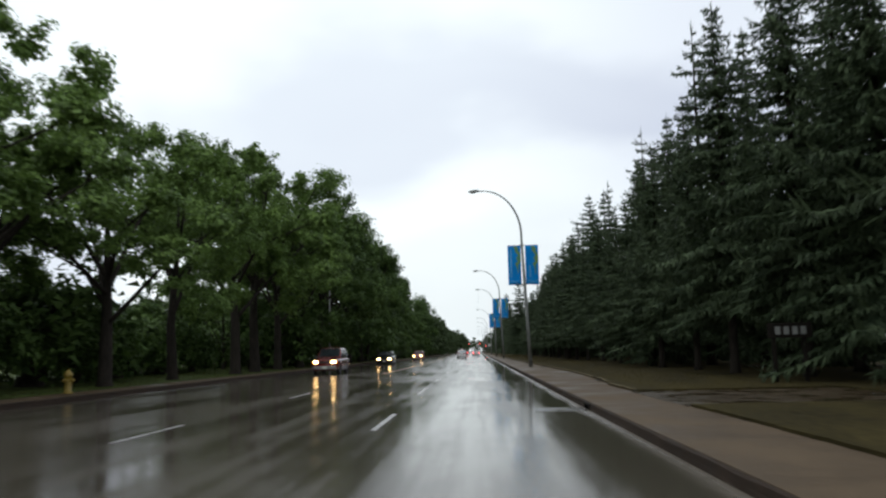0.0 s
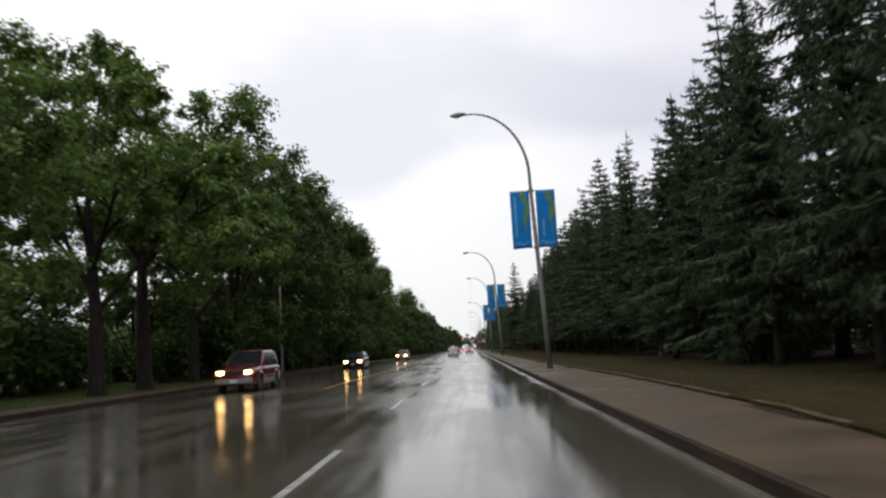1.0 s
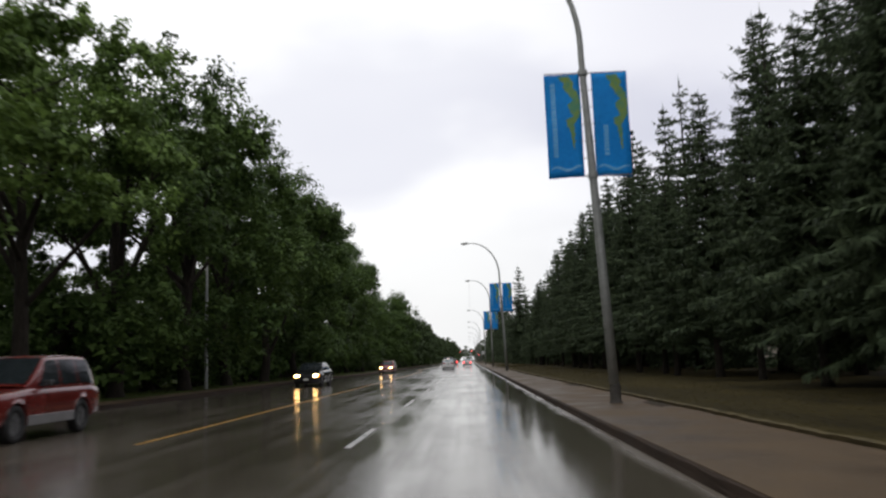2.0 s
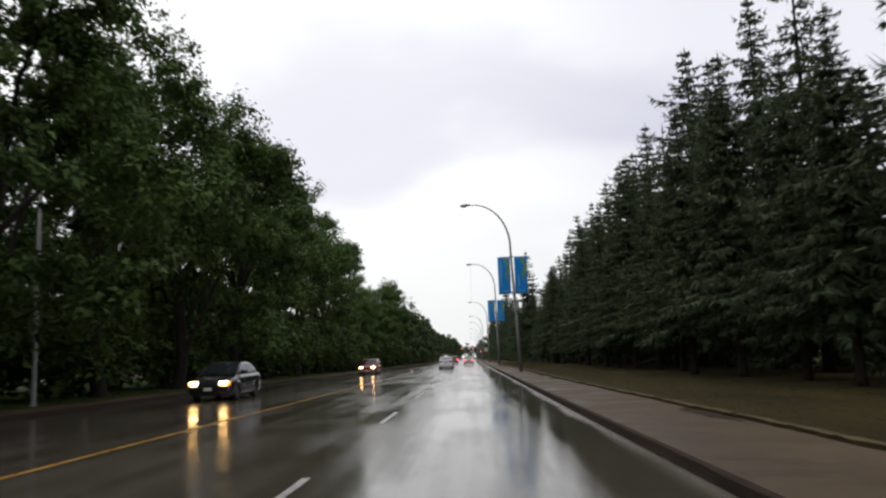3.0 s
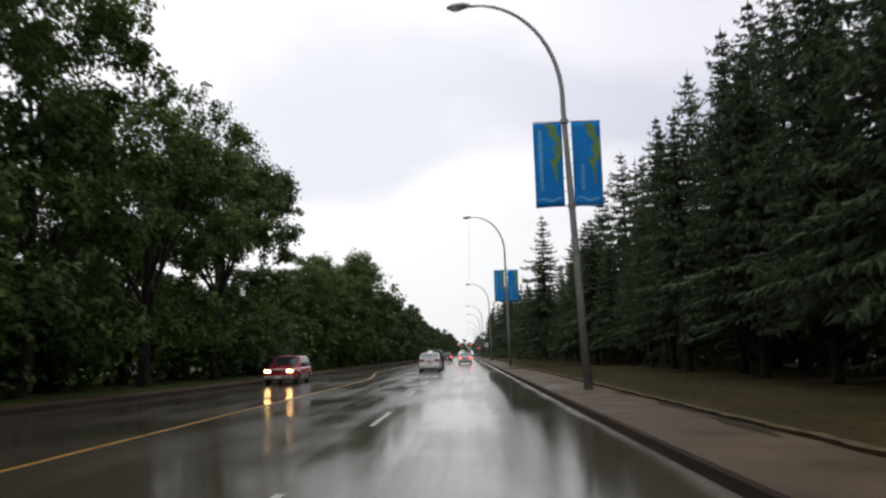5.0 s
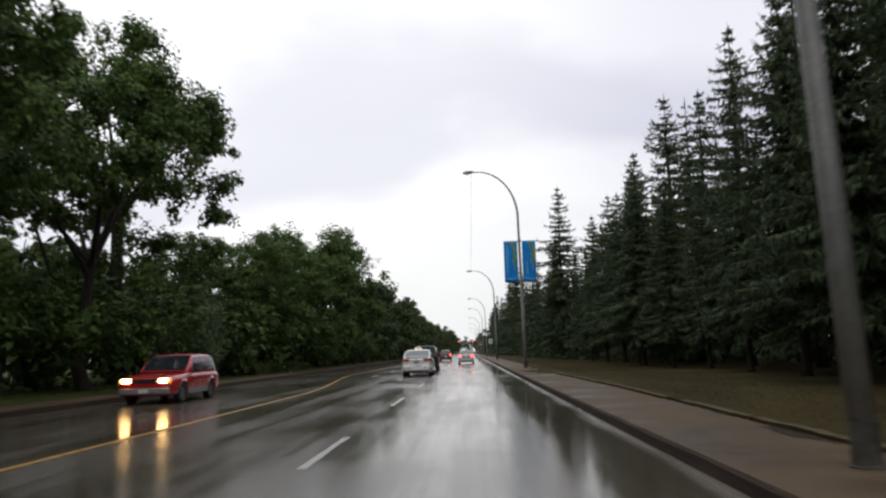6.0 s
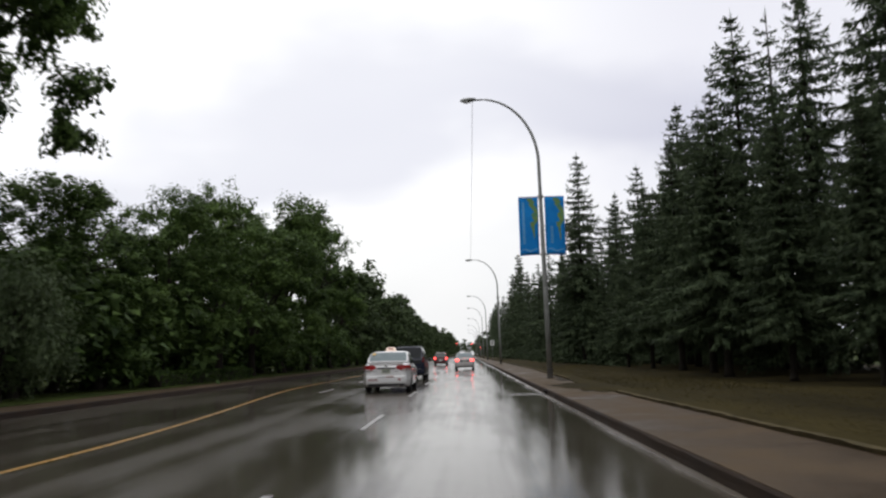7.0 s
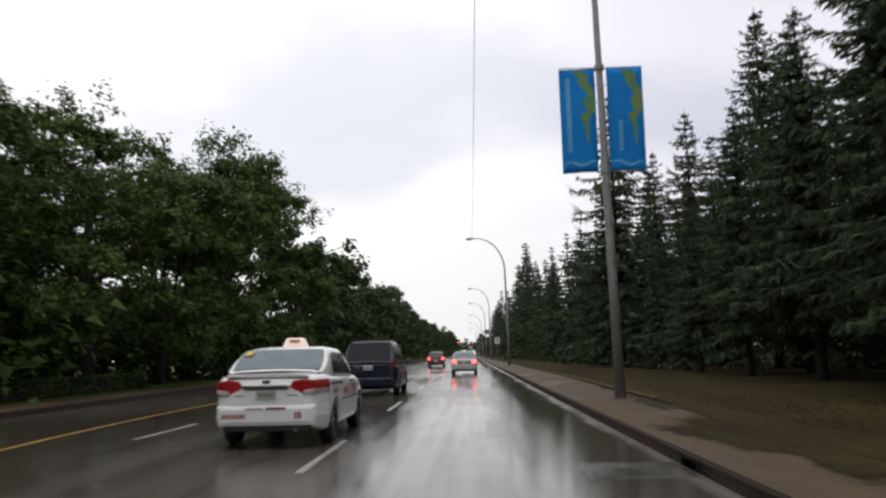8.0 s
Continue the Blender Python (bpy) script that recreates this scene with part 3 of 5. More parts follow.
def broad_meshes(seed, leaves, size, mat, height=16.0, spread=5.6, clear=3.6, limbs=7, lobes=26, open_=0.0):
    """A leafy tree: trunk, limbs, and a crown of lobes, each a cluster of leafy twigs with shingled leaves."""
    rnd = random.Random(seed)
    g = np.random.default_rng(seed)
    tv, tf = [], []

    def limb(points, radii, sides=7):
        v, f = tube(points, radii, sides, False)
        o = len(tv)
        tv.extend(v)
        tf.extend([tuple(i + o for i in q) for q in f])

    bend = [Vector((rnd.uniform(-0.25, 0.25) * k, rnd.uniform(-0.25, 0.25) * k, 0)) for k in range(5)]
    stem = [Vector((0, 0, -0.1)), Vector((0, 0, 0.3)), bend[1] + Vector((0, 0, clear)), bend[2] + Vector((0, 0, height * 0.5)), bend[3] + Vector((0, 0, height * 0.82))]
    limb(stem, [0.44, 0.33, 0.26, 0.15, 0.03], 9)
    centres = []

    def reach_at(z):
        h = min(max((z - clear) / (height - clear), 0.0), 1.0)
        return spread * math.sqrt(1 - ((h - 0.38) / 0.66) ** 2)

    def within(p):
        """Keeps a limb's tip inside the crown's outline."""
        z = min(p.z, height - 1.0)
        most, far = 0.9 * reach_at(z), math.hypot(p.x, p.y)
        k = min(1.0, most / max(far, 0.01))
        return Vector((p.x * k, p.y * k, z))

    for i in range(limbs):
        a = 6.283 * i / limbs + rnd.uniform(-0.4, 0.4)
        s0 = rnd.uniform(0.0, 0.75)
        start = stem[2].lerp(stem[3], s0)
        r = spread * rnd.uniform(0.55, 0.95)
        end = Vector((math.cos(a) * r, math.sin(a) * r, start.z + (height - start.z) * rnd.uniform(0.25, 0.75)))
        end = within(end)
        mid = start.lerp(end, 0.5) + Vector((rnd.uniform(-0.4, 0.4), rnd.uniform(-0.4, 0.4), rnd.uniform(0.3, 1.0)))
        limb([start, start.lerp(mid, 0.5), mid, end], [0.13, 0.10, 0.075, 0.02])
        for q in range(3):
            b = mid.lerp(end, rnd.uniform(0, 0.9))
            e = b + Vector((rnd.uniform(-1.6, 1.6), rnd.uniform(-1.6, 1.6), rnd.uniform(-0.2, 1.8)))
            e = within(e)
            limb([b, b.lerp(e, 0.5) + Vector((0, 0, 0.15)), e], [0.05, 0.035, 0.01], 5)
            centres.append((e, rnd.uniform(0.8, 1.5)))
        centres.append((end, rnd.uniform(1.0, 1.8)))
    while len(centres) < lobes + limbs * 4:
        a, h = rnd.uniform(0, 6.283), rnd.uniform(0, 1)
        z = clear + 0.5 + (height - clear - 1.4) * h
        r = reach_at(z) * math.sqrt(rnd.uniform(0.2, 1)) * 0.93
        centres.append((Vector((math.cos(a) * r, math.sin(a) * r, z)), rnd.uniform(0.85, 1.7)))
    centres = [(c, rad) for c, rad in centres if sum((c - d).length < 2.4 for d, _ in centres) > 2 and rnd.random() >= open_]
    per = max(6, leaves // len(centres))
    twig = 9
    C = np.repeat(np.array([tuple(c) for c, _ in centres]), twig, axis=0)
    R = np.repeat(np.array([rad for _, rad in centres]), twig)
    m = len(C)
    d = unit(g.normal(0, 1, (m, 3)) + np.array((0, 0, 0.25)))
    squash = np.array((1.0, 0.95, 0.7))
    tip = C + d * squash * (R * g.uniform(0.55, 1.2, m))[:, None]
    tip += unit(tip - np.array((0, 0, height * 0.45))) * (R * g.uniform(0.0, 0.35, m))[:, None]
    n = max(2, per // twig)
    T, D = np.repeat(tip, n, axis=0), np.repeat(d, n, axis=0)
    RR = np.repeat(R * g.uniform(0.26, 0.46, m), n)
    e = unit(g.normal(0, 1, (m * n, 3)))
    p = T + e * (RR * g.uniform(0.1, 1.0, m * n) ** 0.6)[:, None]
    p -= D * (RR * g.uniform(0.0, 1.3, m * n))[:, None]
    face = unit(D * 0.6 + e * 0.5 + np.array((0, 0, 0.75)) + g.normal(0, 0.38, (m * n, 3)))
    way = unit(np.cross(face, g.normal(0, 1, (m * n, 3))) + np.array((0, 0, -0.35)))
    ln = size * g.uniform(0.6, 1.35, m * n)
    crown = blade_mesh("crown", p, way * ln[:, None], unit(np.cross(way, face)) * (ln * 0.36)[:, None], mat)
    return crown, mesh_from("trunk", tv, tf, BARK, True)


def tree_from(crown, trunk, name, label, category, group):
    t = tagged(new(name), label, category, group=group)
    part_mesh("trunk", trunk, t)
    part_mesh("crown", crown, t)
    return t


def plant(kinds, spots, base_h):
    """Stands each spot's tree: the first use of a kind is the thing itself, the others are copies."""
    used = set()
    rnd = random.Random(11)
    for x, y, h, kind, wide in spots:
        m = Matrix.LocRotScale((x, y, 0.14), Euler((0, 0, rnd.uniform(0, 6.28))), (wide * h / base_h, wide * h / base_h, h / base_h))
        if kind not in used:
            used.add(kind)
            kinds[kind].matrix_basis = m
        else:
            o = kinds[kind]
            keep = o.scale.copy()
            o.scale = (1, 1, 1)
            copy_thing(o, m)
            o.scale = keep


SPRUCE_LABEL = "tall dark green spruce with drooping boughs on the verge"
spruces = [tree_from(*spruce_meshes(3 + i, 34, 8, spread=4.7, skirt=3.6), "spruce_tree", SPRUCE_LABEL, "spruce tree", "row of spruces") for i in range(3)]
spruces.append(tree_from(*spruce_meshes(21, 30, 6, spread=3.9, gaps=0.22, core=14), "spruce_tree", "thin gappy old spruce with a bare-looking top", "spruce tree", "row of spruces"))
spruces += [tree_from(*spruce_meshes(31 + i, 38, 6, spread=4.0, step=0.36, gaps=0.12, core=22, fat=1.9, skirt=0.6), "spruce_tree", "distant dark green spruce in the row beside the road", "spruce tree", "row of spruces") for i in range(2)]
spruces += [tree_from(*spruce_meshes(13 + i, 33, 8, spread=5.2, skirt=2.4, gaps=0.12), "spruce_tree", "tall old spruce with thin lower boughs behind the front row", "spruce tree", "row of spruces") for i in range(3)]
rs = random.Random(4)


def front_height(y):
    """Height of the front row of spruces along the road."""
    table = [(-12, 17.0), (-4, 15.5), (6, 13.0), (16, 11.0), (30, 12.6), (45, 11.5), (60, 13.2), (95, 13.0), (104, 10.0), (125, 12.8), (134, 11.5), (139, 7.5), (148, 7.5), (153, 11.5), (180, 12.5)]
    for (a, ha), (b, hb) in zip(table, table[1:]):
        if y < b:
            return ha + (hb - ha) * max(y - a, 0) / (b - a)
    return table[-1][1]


HERO = [(16.4, 42.1, 19.6, 1), (15.5, 38.6, 18.5, 0), (15.5, 32.0, 17.2, 2), (14.8, 51.5, 19.5, 3), (15.5, 58.6, 19.9, 0), (15.0, 64.5, 18.5, 2), (15.5, 70.5, 21.8, 1),
        (15.5, 78.0, 18.5, 3), (15.5, 83.5, 20.3, 0), (15.2, 88.0, 19.0, 2), (15.5, 92.0, 19.7, 1), (15.5, 96.5, 20.0, 0), (15.5, 103.7, 20.0, 0), (15.0, 111.0, 19.0, 2),
        (15.5, 119.0, 18.0, 1), (15.7, 128.3, 20.6, 2), (16.2, 124.5, 19.0, 3), (14.5, 135.0, 15.5, 0), (16.2, 142.9, 19.9, 1), (10.2, 154.5, 19.2, 0), (16.2, 157.5, 18.7, 0),
        (15.5, 150.0, 14.5, 2), (13.7, 12.4, 21.0, 3), (10.3, 12.5, 14.4, 3), (15.0, 24.0, 17.5, 1), (14.5, 6.0, 18.0, 1), (12.3, 22.5, 14.6, 0), (13.0, 17.0, 16.5, 2), (15.0, -3.0, 19.0, 0), (14.0, -14.0, 19.0, 2), (15.5, 165.0, 17.5, 1), (12.6, -17.5, 15.0, 0), (12.4, -11.0, 15.5, 1)]
spots = [(x, y, h, 3 if k == 3 else k + 6, rs.uniform(0.92, 1.12)) for x, y, h, k in HERO]
y = -23.0
while y < 172:
    if -21.5 < y < -7.5:  # a clearing round the address board
        y = -7.5
    spots.append((rs.uniform(9.9, 11.4), y + rs.uniform(-0.6, 0.6), front_height(y) * rs.uniform(0.86, 1.08), rs.choice((0, 1, 2)) if y < 138 else rs.choice((4, 5)), rs.uniform(0.95, 1.18)))
    y += rs.uniform(4.6, 5.8)
y = -22.0
while y < 178:
    if not (62 < y < 67 or 95 < y < 100):
        spots.append((rs.uniform(17.5, 20.5), y, rs.uniform(12.5, 16.0), rs.choice((4, 5)), rs.uniform(1.1, 1.4)))
    y += rs.uniform(4.5, 6.0)
y = 172.0
while y < 460:
    spots.append((rs.uniform(9.6, 12.0), y, rs.uniform(11.5, 14) if y < 226 else rs.uniform(16.0, 21.0), rs.choice((4, 5)), rs.uniform(1.0, 1.3)))
    if y < 260:
        spots.append((rs.uniform(15.0, 19.0), y + 2, rs.uniform(14, 18), rs.choice((4, 5)), rs.uniform(1.0, 1.35)))
    y += rs.uniform(5.0, 8.0) * (1 if y < 260 else 1.7)
plant(spruces, spots, 20.0)

LEAFY_LABEL = "leafy broad-crowned street tree with a dark trunk on the lawn"
leafy = [tree_from(*broad_meshes(40 + i, 38000, 0.235, LEAF, clear=1.4, lobes=76), "leafy_tree", LEAFY_LABEL, "tree", "row of leafy trees") for i in range(3)]
leafy += [tree_from(*broad_meshes(50 + i, 3600, 0.66, LEAF_HAZED, lobes=54, clear=0.5), "leafy_tree", "distant leafy tree in the row beside the road", "tree", "row of leafy trees") for i in range(2)]
leafy += [tree_from(*broad_meshes(60 + i, 9000, 0.38, LEAF, lobes=40, clear=1.0), "leafy_tree", "low-branched leafy tree behind the street trees", "tree", "back row of leafy trees") for i in range(2)]
leafy.append(tree_from(*broad_meshes(47, 36000, 0.21, LEAF, clear=7.0, lobes=44, open_=0.24), "leafy_tree", "tall leafy tree with an open high crown", "tree", "row of leafy trees"))
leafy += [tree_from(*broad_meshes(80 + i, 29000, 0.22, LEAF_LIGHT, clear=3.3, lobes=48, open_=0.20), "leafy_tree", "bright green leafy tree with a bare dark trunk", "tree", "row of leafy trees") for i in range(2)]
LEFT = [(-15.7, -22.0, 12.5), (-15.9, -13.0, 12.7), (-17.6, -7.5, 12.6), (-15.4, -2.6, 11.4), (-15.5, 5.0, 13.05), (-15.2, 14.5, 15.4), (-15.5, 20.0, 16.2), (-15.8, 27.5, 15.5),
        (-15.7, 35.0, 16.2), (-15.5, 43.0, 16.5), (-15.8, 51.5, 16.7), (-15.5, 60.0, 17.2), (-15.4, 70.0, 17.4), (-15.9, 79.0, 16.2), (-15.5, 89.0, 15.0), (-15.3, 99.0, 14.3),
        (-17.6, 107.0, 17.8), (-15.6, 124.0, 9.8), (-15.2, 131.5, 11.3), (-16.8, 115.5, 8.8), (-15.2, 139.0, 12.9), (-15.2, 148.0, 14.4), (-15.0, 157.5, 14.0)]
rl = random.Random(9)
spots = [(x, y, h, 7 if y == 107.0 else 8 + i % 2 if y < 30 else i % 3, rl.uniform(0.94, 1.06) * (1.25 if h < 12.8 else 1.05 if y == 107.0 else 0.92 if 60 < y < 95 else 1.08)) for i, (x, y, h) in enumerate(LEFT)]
y = 167.0
while y < 480:
    spots.append((rl.uniform(-16, -14), y, rl.uniform(11.8, 13.6), rl.choice((3, 4)), rl.uniform(1.0, 1.15)))
    y += rl.uniform(7.5, 10.5)
y = -24.0
while y < 172:
    spots.append((rl.uniform(-25, -21.5), y, rl.uniform(10, 13) * (0.75 if y > 105 else 0.52 if y < 18 else 0.72 if y < 58 else 1.0), rl.choice((5, 6)), rl.uniform(1.1, 1.35)))
    if y > 58:
        spots.append((rl.uniform(-34, -29), y + 2, rl.uniform(9, 12), rl.choice((3, 4)), rl.uniform(1.2, 1.5)))
    y += rl.uniform(6.5, 9.5)
y = 500.0
while y < 900:
    spots.append((rl.uniform(-17, -13), y, rl.uniform(14, 17), rl.choice((3, 4)), 1.2))
    spots.append((rl.uniform(9, 13), y + 5, rl.uniform(12, 15), rl.choice((3, 4)), 1.2))
    y += 30
for k in range(13):
    spots.append((-70 + 10 * k + rl.uniform(-3, 3), 960 + rl.uniform(-20, 20), rl.uniform(14, 19), rl.choice((3, 4)), 1.3))
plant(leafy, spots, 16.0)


# ---------------------------------------------------------------- vehicles
def car_paint(name, low, high, rough=0.22):
    return material(name, low, high, rough=rough, scale=2.0, fine=25, bump=0.0, coat=0.6, rough_span=0.08)


WHITE_PAINT = car_paint("white_car_paint", (0.78, 0.775, 0.77), (0.86, 0.86, 0.86))
NAVY_PAINT = material("navy_car_paint", (0.006, 0.008, 0.020), (0.012, 0.016, 0.036), rough=0.3, scale=2, fine=25, bump=0, coat=0.15, rough_span=0.08, spec=0.25)
SILVER_PAINT = car_paint("champagne_car_paint", (0.34, 0.325, 0.31), (0.46, 0.44, 0.43), 0.3)
MAROON_PAINT = car_paint("maroon_car_paint", (0.055, 0.012, 0.012), (0.10, 0.02, 0.02))
RED_PAINT = car_paint("red_car_paint", (0.32, 0.010, 0.014), (0.46, 0.018, 0.022))
RUST_PAINT = car_paint("dark_red_car_paint", (0.10, 0.011, 0.010), (0.17, 0.018, 0.014))
BLACK_PAINT = car_paint("black_car_paint", (0.010, 0.011, 0.012), (0.020, 0.021, 0.023))
CAR_GLASS = material("tinted_car_glass", (0.012, 0.016, 0.018), (0.02, 0.025, 0.028), rough=0.05, bump=0, ior=1.4, rough_span=0.02)
# the sky's reflection is put into the base grey; the low IOR mirrors little
REAR_GLASS = material("sky_grey_rear_glass", (0.150, 0.190, 0.200), (0.215, 0.255, 0.262), rough=0.07, bump=0, ior=1.16, rough_span=0.02)
VAN_GLASS = material("dark_privacy_glass", (0.008, 0.010, 0.012), (0.014, 0.017, 0.02), rough=0.10, bump=0, ior=1.15, rough_span=0.03)
RUBBER = material("tyre_rubber", (0.010, 0.010, 0.010), (0.022, 0.021, 0.020), rough=0.7, bump=0.2)
RIM = material("wheel_rim", (0.16, 0.16, 0.16), (0.30, 0.30, 0.30), rough=0.35, metal=0.6, bump=0)
TRIM = material("black_plastic_trim", (0.010, 0.010, 0.010), (0.025, 0.025, 0.025), rough=0.5, bump=0.1)
GREY_TRIM = material("grey_bumper_trim", (0.16, 0.155, 0.15), (0.26, 0.25, 0.245), rough=0.5, bump=0.1)
CHROME = material("chrome", (0.55, 0.55, 0.55), (0.7, 0.7, 0.7), rough=0.12, metal=1.0, bump=0, rough_span=0.05)
RED_LENS = material("red_lamp_lens", (0.13, 0.006, 0.008), (0.40, 0.016, 0.020), rough=0.15, scale=7, bump=0, coat=0.6, emit=(1.0, 0.04, 0.03, 0.03))
DARK_LENS = material("dark_red_lens", (0.10, 0.004, 0.006), (0.20, 0.010, 0.012), rough=0.2, scale=9, bump=0)
CLEAR_LENS = material("clear_lamp_lens", (0.40, 0.34, 0.32), (0.55, 0.50, 0.48), rough=0.12, scale=9, bump=0, coat=1.0)
BRAKE_LIT = material("lit_brake_lamp", (0.5, 0.02, 0.02), (0.6, 0.03, 0.03), rough=0.2, bump=0, emit=(1.0, 0.07, 0.06, 6.0))
HEAD_LIT = material("lit_headlamp", (0.8, 0.7, 0.5), (0.9, 0.8, 0.6), rough=0.2, bump=0, emit=(1.0, 0.62, 0.22, 26.0))
AMBER = material("amber_marker_lens", (0.45, 0.14, 0.01), (0.6, 0.22, 0.02), rough=0.2, bump=0, emit=(1.0, 0.35, 0.03, 1.5))
PLATE = material("licence_plate_face", (0.58, 0.59, 0.52), (0.72, 0.73, 0.66), rough=0.4, scale=8, bump=0)
TAXI_PLATE = material("green_grey_licence_plate", (0.34, 0.37, 0.28), (0.48, 0.50, 0.40), rough=0.4, scale=8, bump=0)
PLATE_INK = material("plate_ink", (0.14, 0.16, 0.15), (0.22, 0.24, 0.23), rough=0.5, bump=0)
RED_INK = material("red_lettering", (0.20, 0.025, 0.022), (0.32, 0.05, 0.04), rough=0.35, scale=8, bump=0)
FADED_INK = material("faded_red_lettering", (0.34, 0.14, 0.14), (0.50, 0.26, 0.25), rough=0.35, scale=8, bump=0)
GREY_INK = material("grey_lettering", (0.10, 0.10, 0.13), (0.18, 0.18, 0.22), rough=0.35, bump=0)
SIGN_GLOW = material("lit_roof_sign", (0.80, 0.66, 0.58), (0.86, 0.74, 0.66), rough=0.3, bump=0, emit=(1.0, 0.72, 0.55, 0.35))
YELLOW_STICKER = material("yellow_sticker", (0.60, 0.36, 0.03), (0.72, 0.46, 0.06), rough=0.4, bump=0)


def lerp_list(table, y):
    if y <= table[0][0]:
        return table[0][1]
    for (a, va), (b, vb) in zip(table, table[1:]):
        if y <= b:
            s = (y - a) / (b - a)
            return va + (vb - va) * s
    return table[-1][1]


def smooth_list(table, y, e=0.09):
    return sum(lerp_list(table, y + k * e) for k in (-1, -0.5, 0, 0.5, 1)) / 5


SIZE = 0.95


def vehicle(spec, name, label, paint, category="car", group=""):
    """A car from its side profile. Its own y runs from the rear bumper (0) to the nose; x to its right; z up."""
    L, W, sill = spec["length"], spec["width"] / 2, spec["sill"]
    deck, r = spec["deck"], spec["wheel_r"]
    thing = tagged(new(name), label, category, group=group)
    thing.scale = (SIZE, SIZE, 1.0)
    arch = r + 0.055

    def half(y):
        k = 1.0
        rl = spec.get("rear_length", 0.55)
        if y < rl:
            k -= spec.get("rear_round", 0.10) * (1 - max(y, 0) / rl) ** 2.2
        if y > L - 0.8:
            k -= spec.get("nose_round", 0.17) * (1 - (L - y) / 0.8) ** 2.2
        return W * k

    LEVELS = [(0.0, 0.0), (0.86, 0.0), (0.955, 0.05), (0.985, 0.16), (0.985, 0.30), (1.0, 0.42), (0.998, 0.60), (0.985, 0.78), (0.955, 0.91), (0.90, 0.975), (0.72, 1.0), (0.36, 1.012), (0.0, 1.016)]

    def ring(y, sx=1.0, sz=1.0):
        w, zt = half(y) * sx, smooth_list(deck, y)
        zb = sill
        for yw in spec["wheels"]:
            if abs(y - yw) < arch:
                zb = max(zb, r + math.sqrt(arch * arch - (y - yw) ** 2))
        if y < 0.45:
            zb = max(zb, sill + 0.10 * (1 - y / 0.45))
        mid = (sill + zt) / 2
        pts = []
        for fx, fz in LEVELS:
            z = max(sill + (zt - sill) * fz, zb)
            pts.append((w * fx, mid + (z - mid) * sz))
        return pts

    stations = sorted({round(L * i / 70, 4) for i in range(71)} | {0.03, 0.08, L - 0.03, L - 0.08})
    rings = [(-0.035, ring(0, 0.93, 0.93))] + [(y, ring(y)) for y in stations] + [(L + 0.035, ring(L, 0.90, 0.88))]
    verts, faces = [], []
    n = len(LEVELS)
    full = 2 * n - 2
    for y, pts in rings:
        for x, z in pts:
            verts.append((x, y, z))
        for x, z in pts[-2:0:-1]:
            verts.append((-x, y, z))
    for i in range(len(rings) - 1):
        for k in range(full):
            a, b = i * full + k, i * full + (k + 1) % full
            faces.append((a, b, b + full, a + full))
    faces.append(tuple(range(full)))
    faces.append(tuple((len(rings) - 1) * full + k for k in range(full)))
    part_mesh("body", fix_normals(mesh_from("body", verts, faces, paint, True)), thing)

    # cabin
    yb0, yr0, yr1, yb1 = spec["cabin"]
    roof = spec["roof"]
    wb, tumble = W * spec.get("cabin_w", 0.915), spec.get("tumble", 0.42)
    ridge = [(yb0, smooth_list(deck, yb0) + 0.01), (yr0, roof - 0.035), ((yr0 * 0.6 + yr1 * 0.4), roof), (yr1, roof - 0.03), (yb1, smooth_list(deck, yb1) + 0.01)]

    def top(y):
        return smooth_list(ridge, y, 0.12)

    def belt(y):
        return smooth_list(deck, y) - 0.02

    def side_x(y, z):
        pinch = 1.0 - 0.10 * max(0.0, (yb0 + 0.5 - y) / 0.5) ** 2 - 0.10 * max(0.0, (y - yb1 + 0.6) / 0.6) ** 2
        zb = belt(y)
        return wb * pinch - tumble * max(z - zb, 0) * (0.75 + 0.5 * max(z - zb, 0))

    verts, faces = [], []
    ys = [yb0 + (yb1 - yb0) * i / 44 for i in range(45)]
    m = 11
    for y in ys:
        zt, zb = max(top(y), belt(y) + 0.015), belt(y)
        col = [(side_x(y, zb), zb - 0.05)]
        for f in (0.2, 0.45, 0.7, 0.86):
            z = zb + (zt - zb) * f
            col.append((side_x(y, z), z))
        xe = side_x(y, zb + (zt - zb) * 0.93)
        col += [(xe - 0.012, zb + (zt - zb) * 0.95), (xe - 0.06, zt - 0.012), (xe * 0.78, zt + 0.006), (xe * 0.45, zt + 0.014), (xe * 0.2, zt + 0.018), (0, zt + 0.019)]
        for x, z in col:
            verts.append((x, y, z))
        for x, z in col[-2::-1]:
            verts.append((-x, y, z))
    full = 2 * m - 1
    for i in range(len(ys) - 1):
        for k in range(full - 1):
            a = i * full + k
            faces.append((a, a + 1, a + full + 1, a + full))
    part_mesh("roof", fix_normals(mesh_from("roof", verts, faces, paint, True)), thing)

    def panel(pname, fn, nu, nv, mat, lab="", thick=0.012):
        v, f = [], []
        for j in range(nv + 1):
            for i in range(nu + 1):
                v.append(fn(i / nu, j / nv))
        for j in range(nv):
            for i in range(nu):
                a = j * (nu + 1) + i
                f.append((a, a + 1, a + nu + 2, a + nu + 1))
        ob = part_mesh(pname, fix_normals(mesh_from(pname, v, f, mat, True)), thing, lab)
        return ob

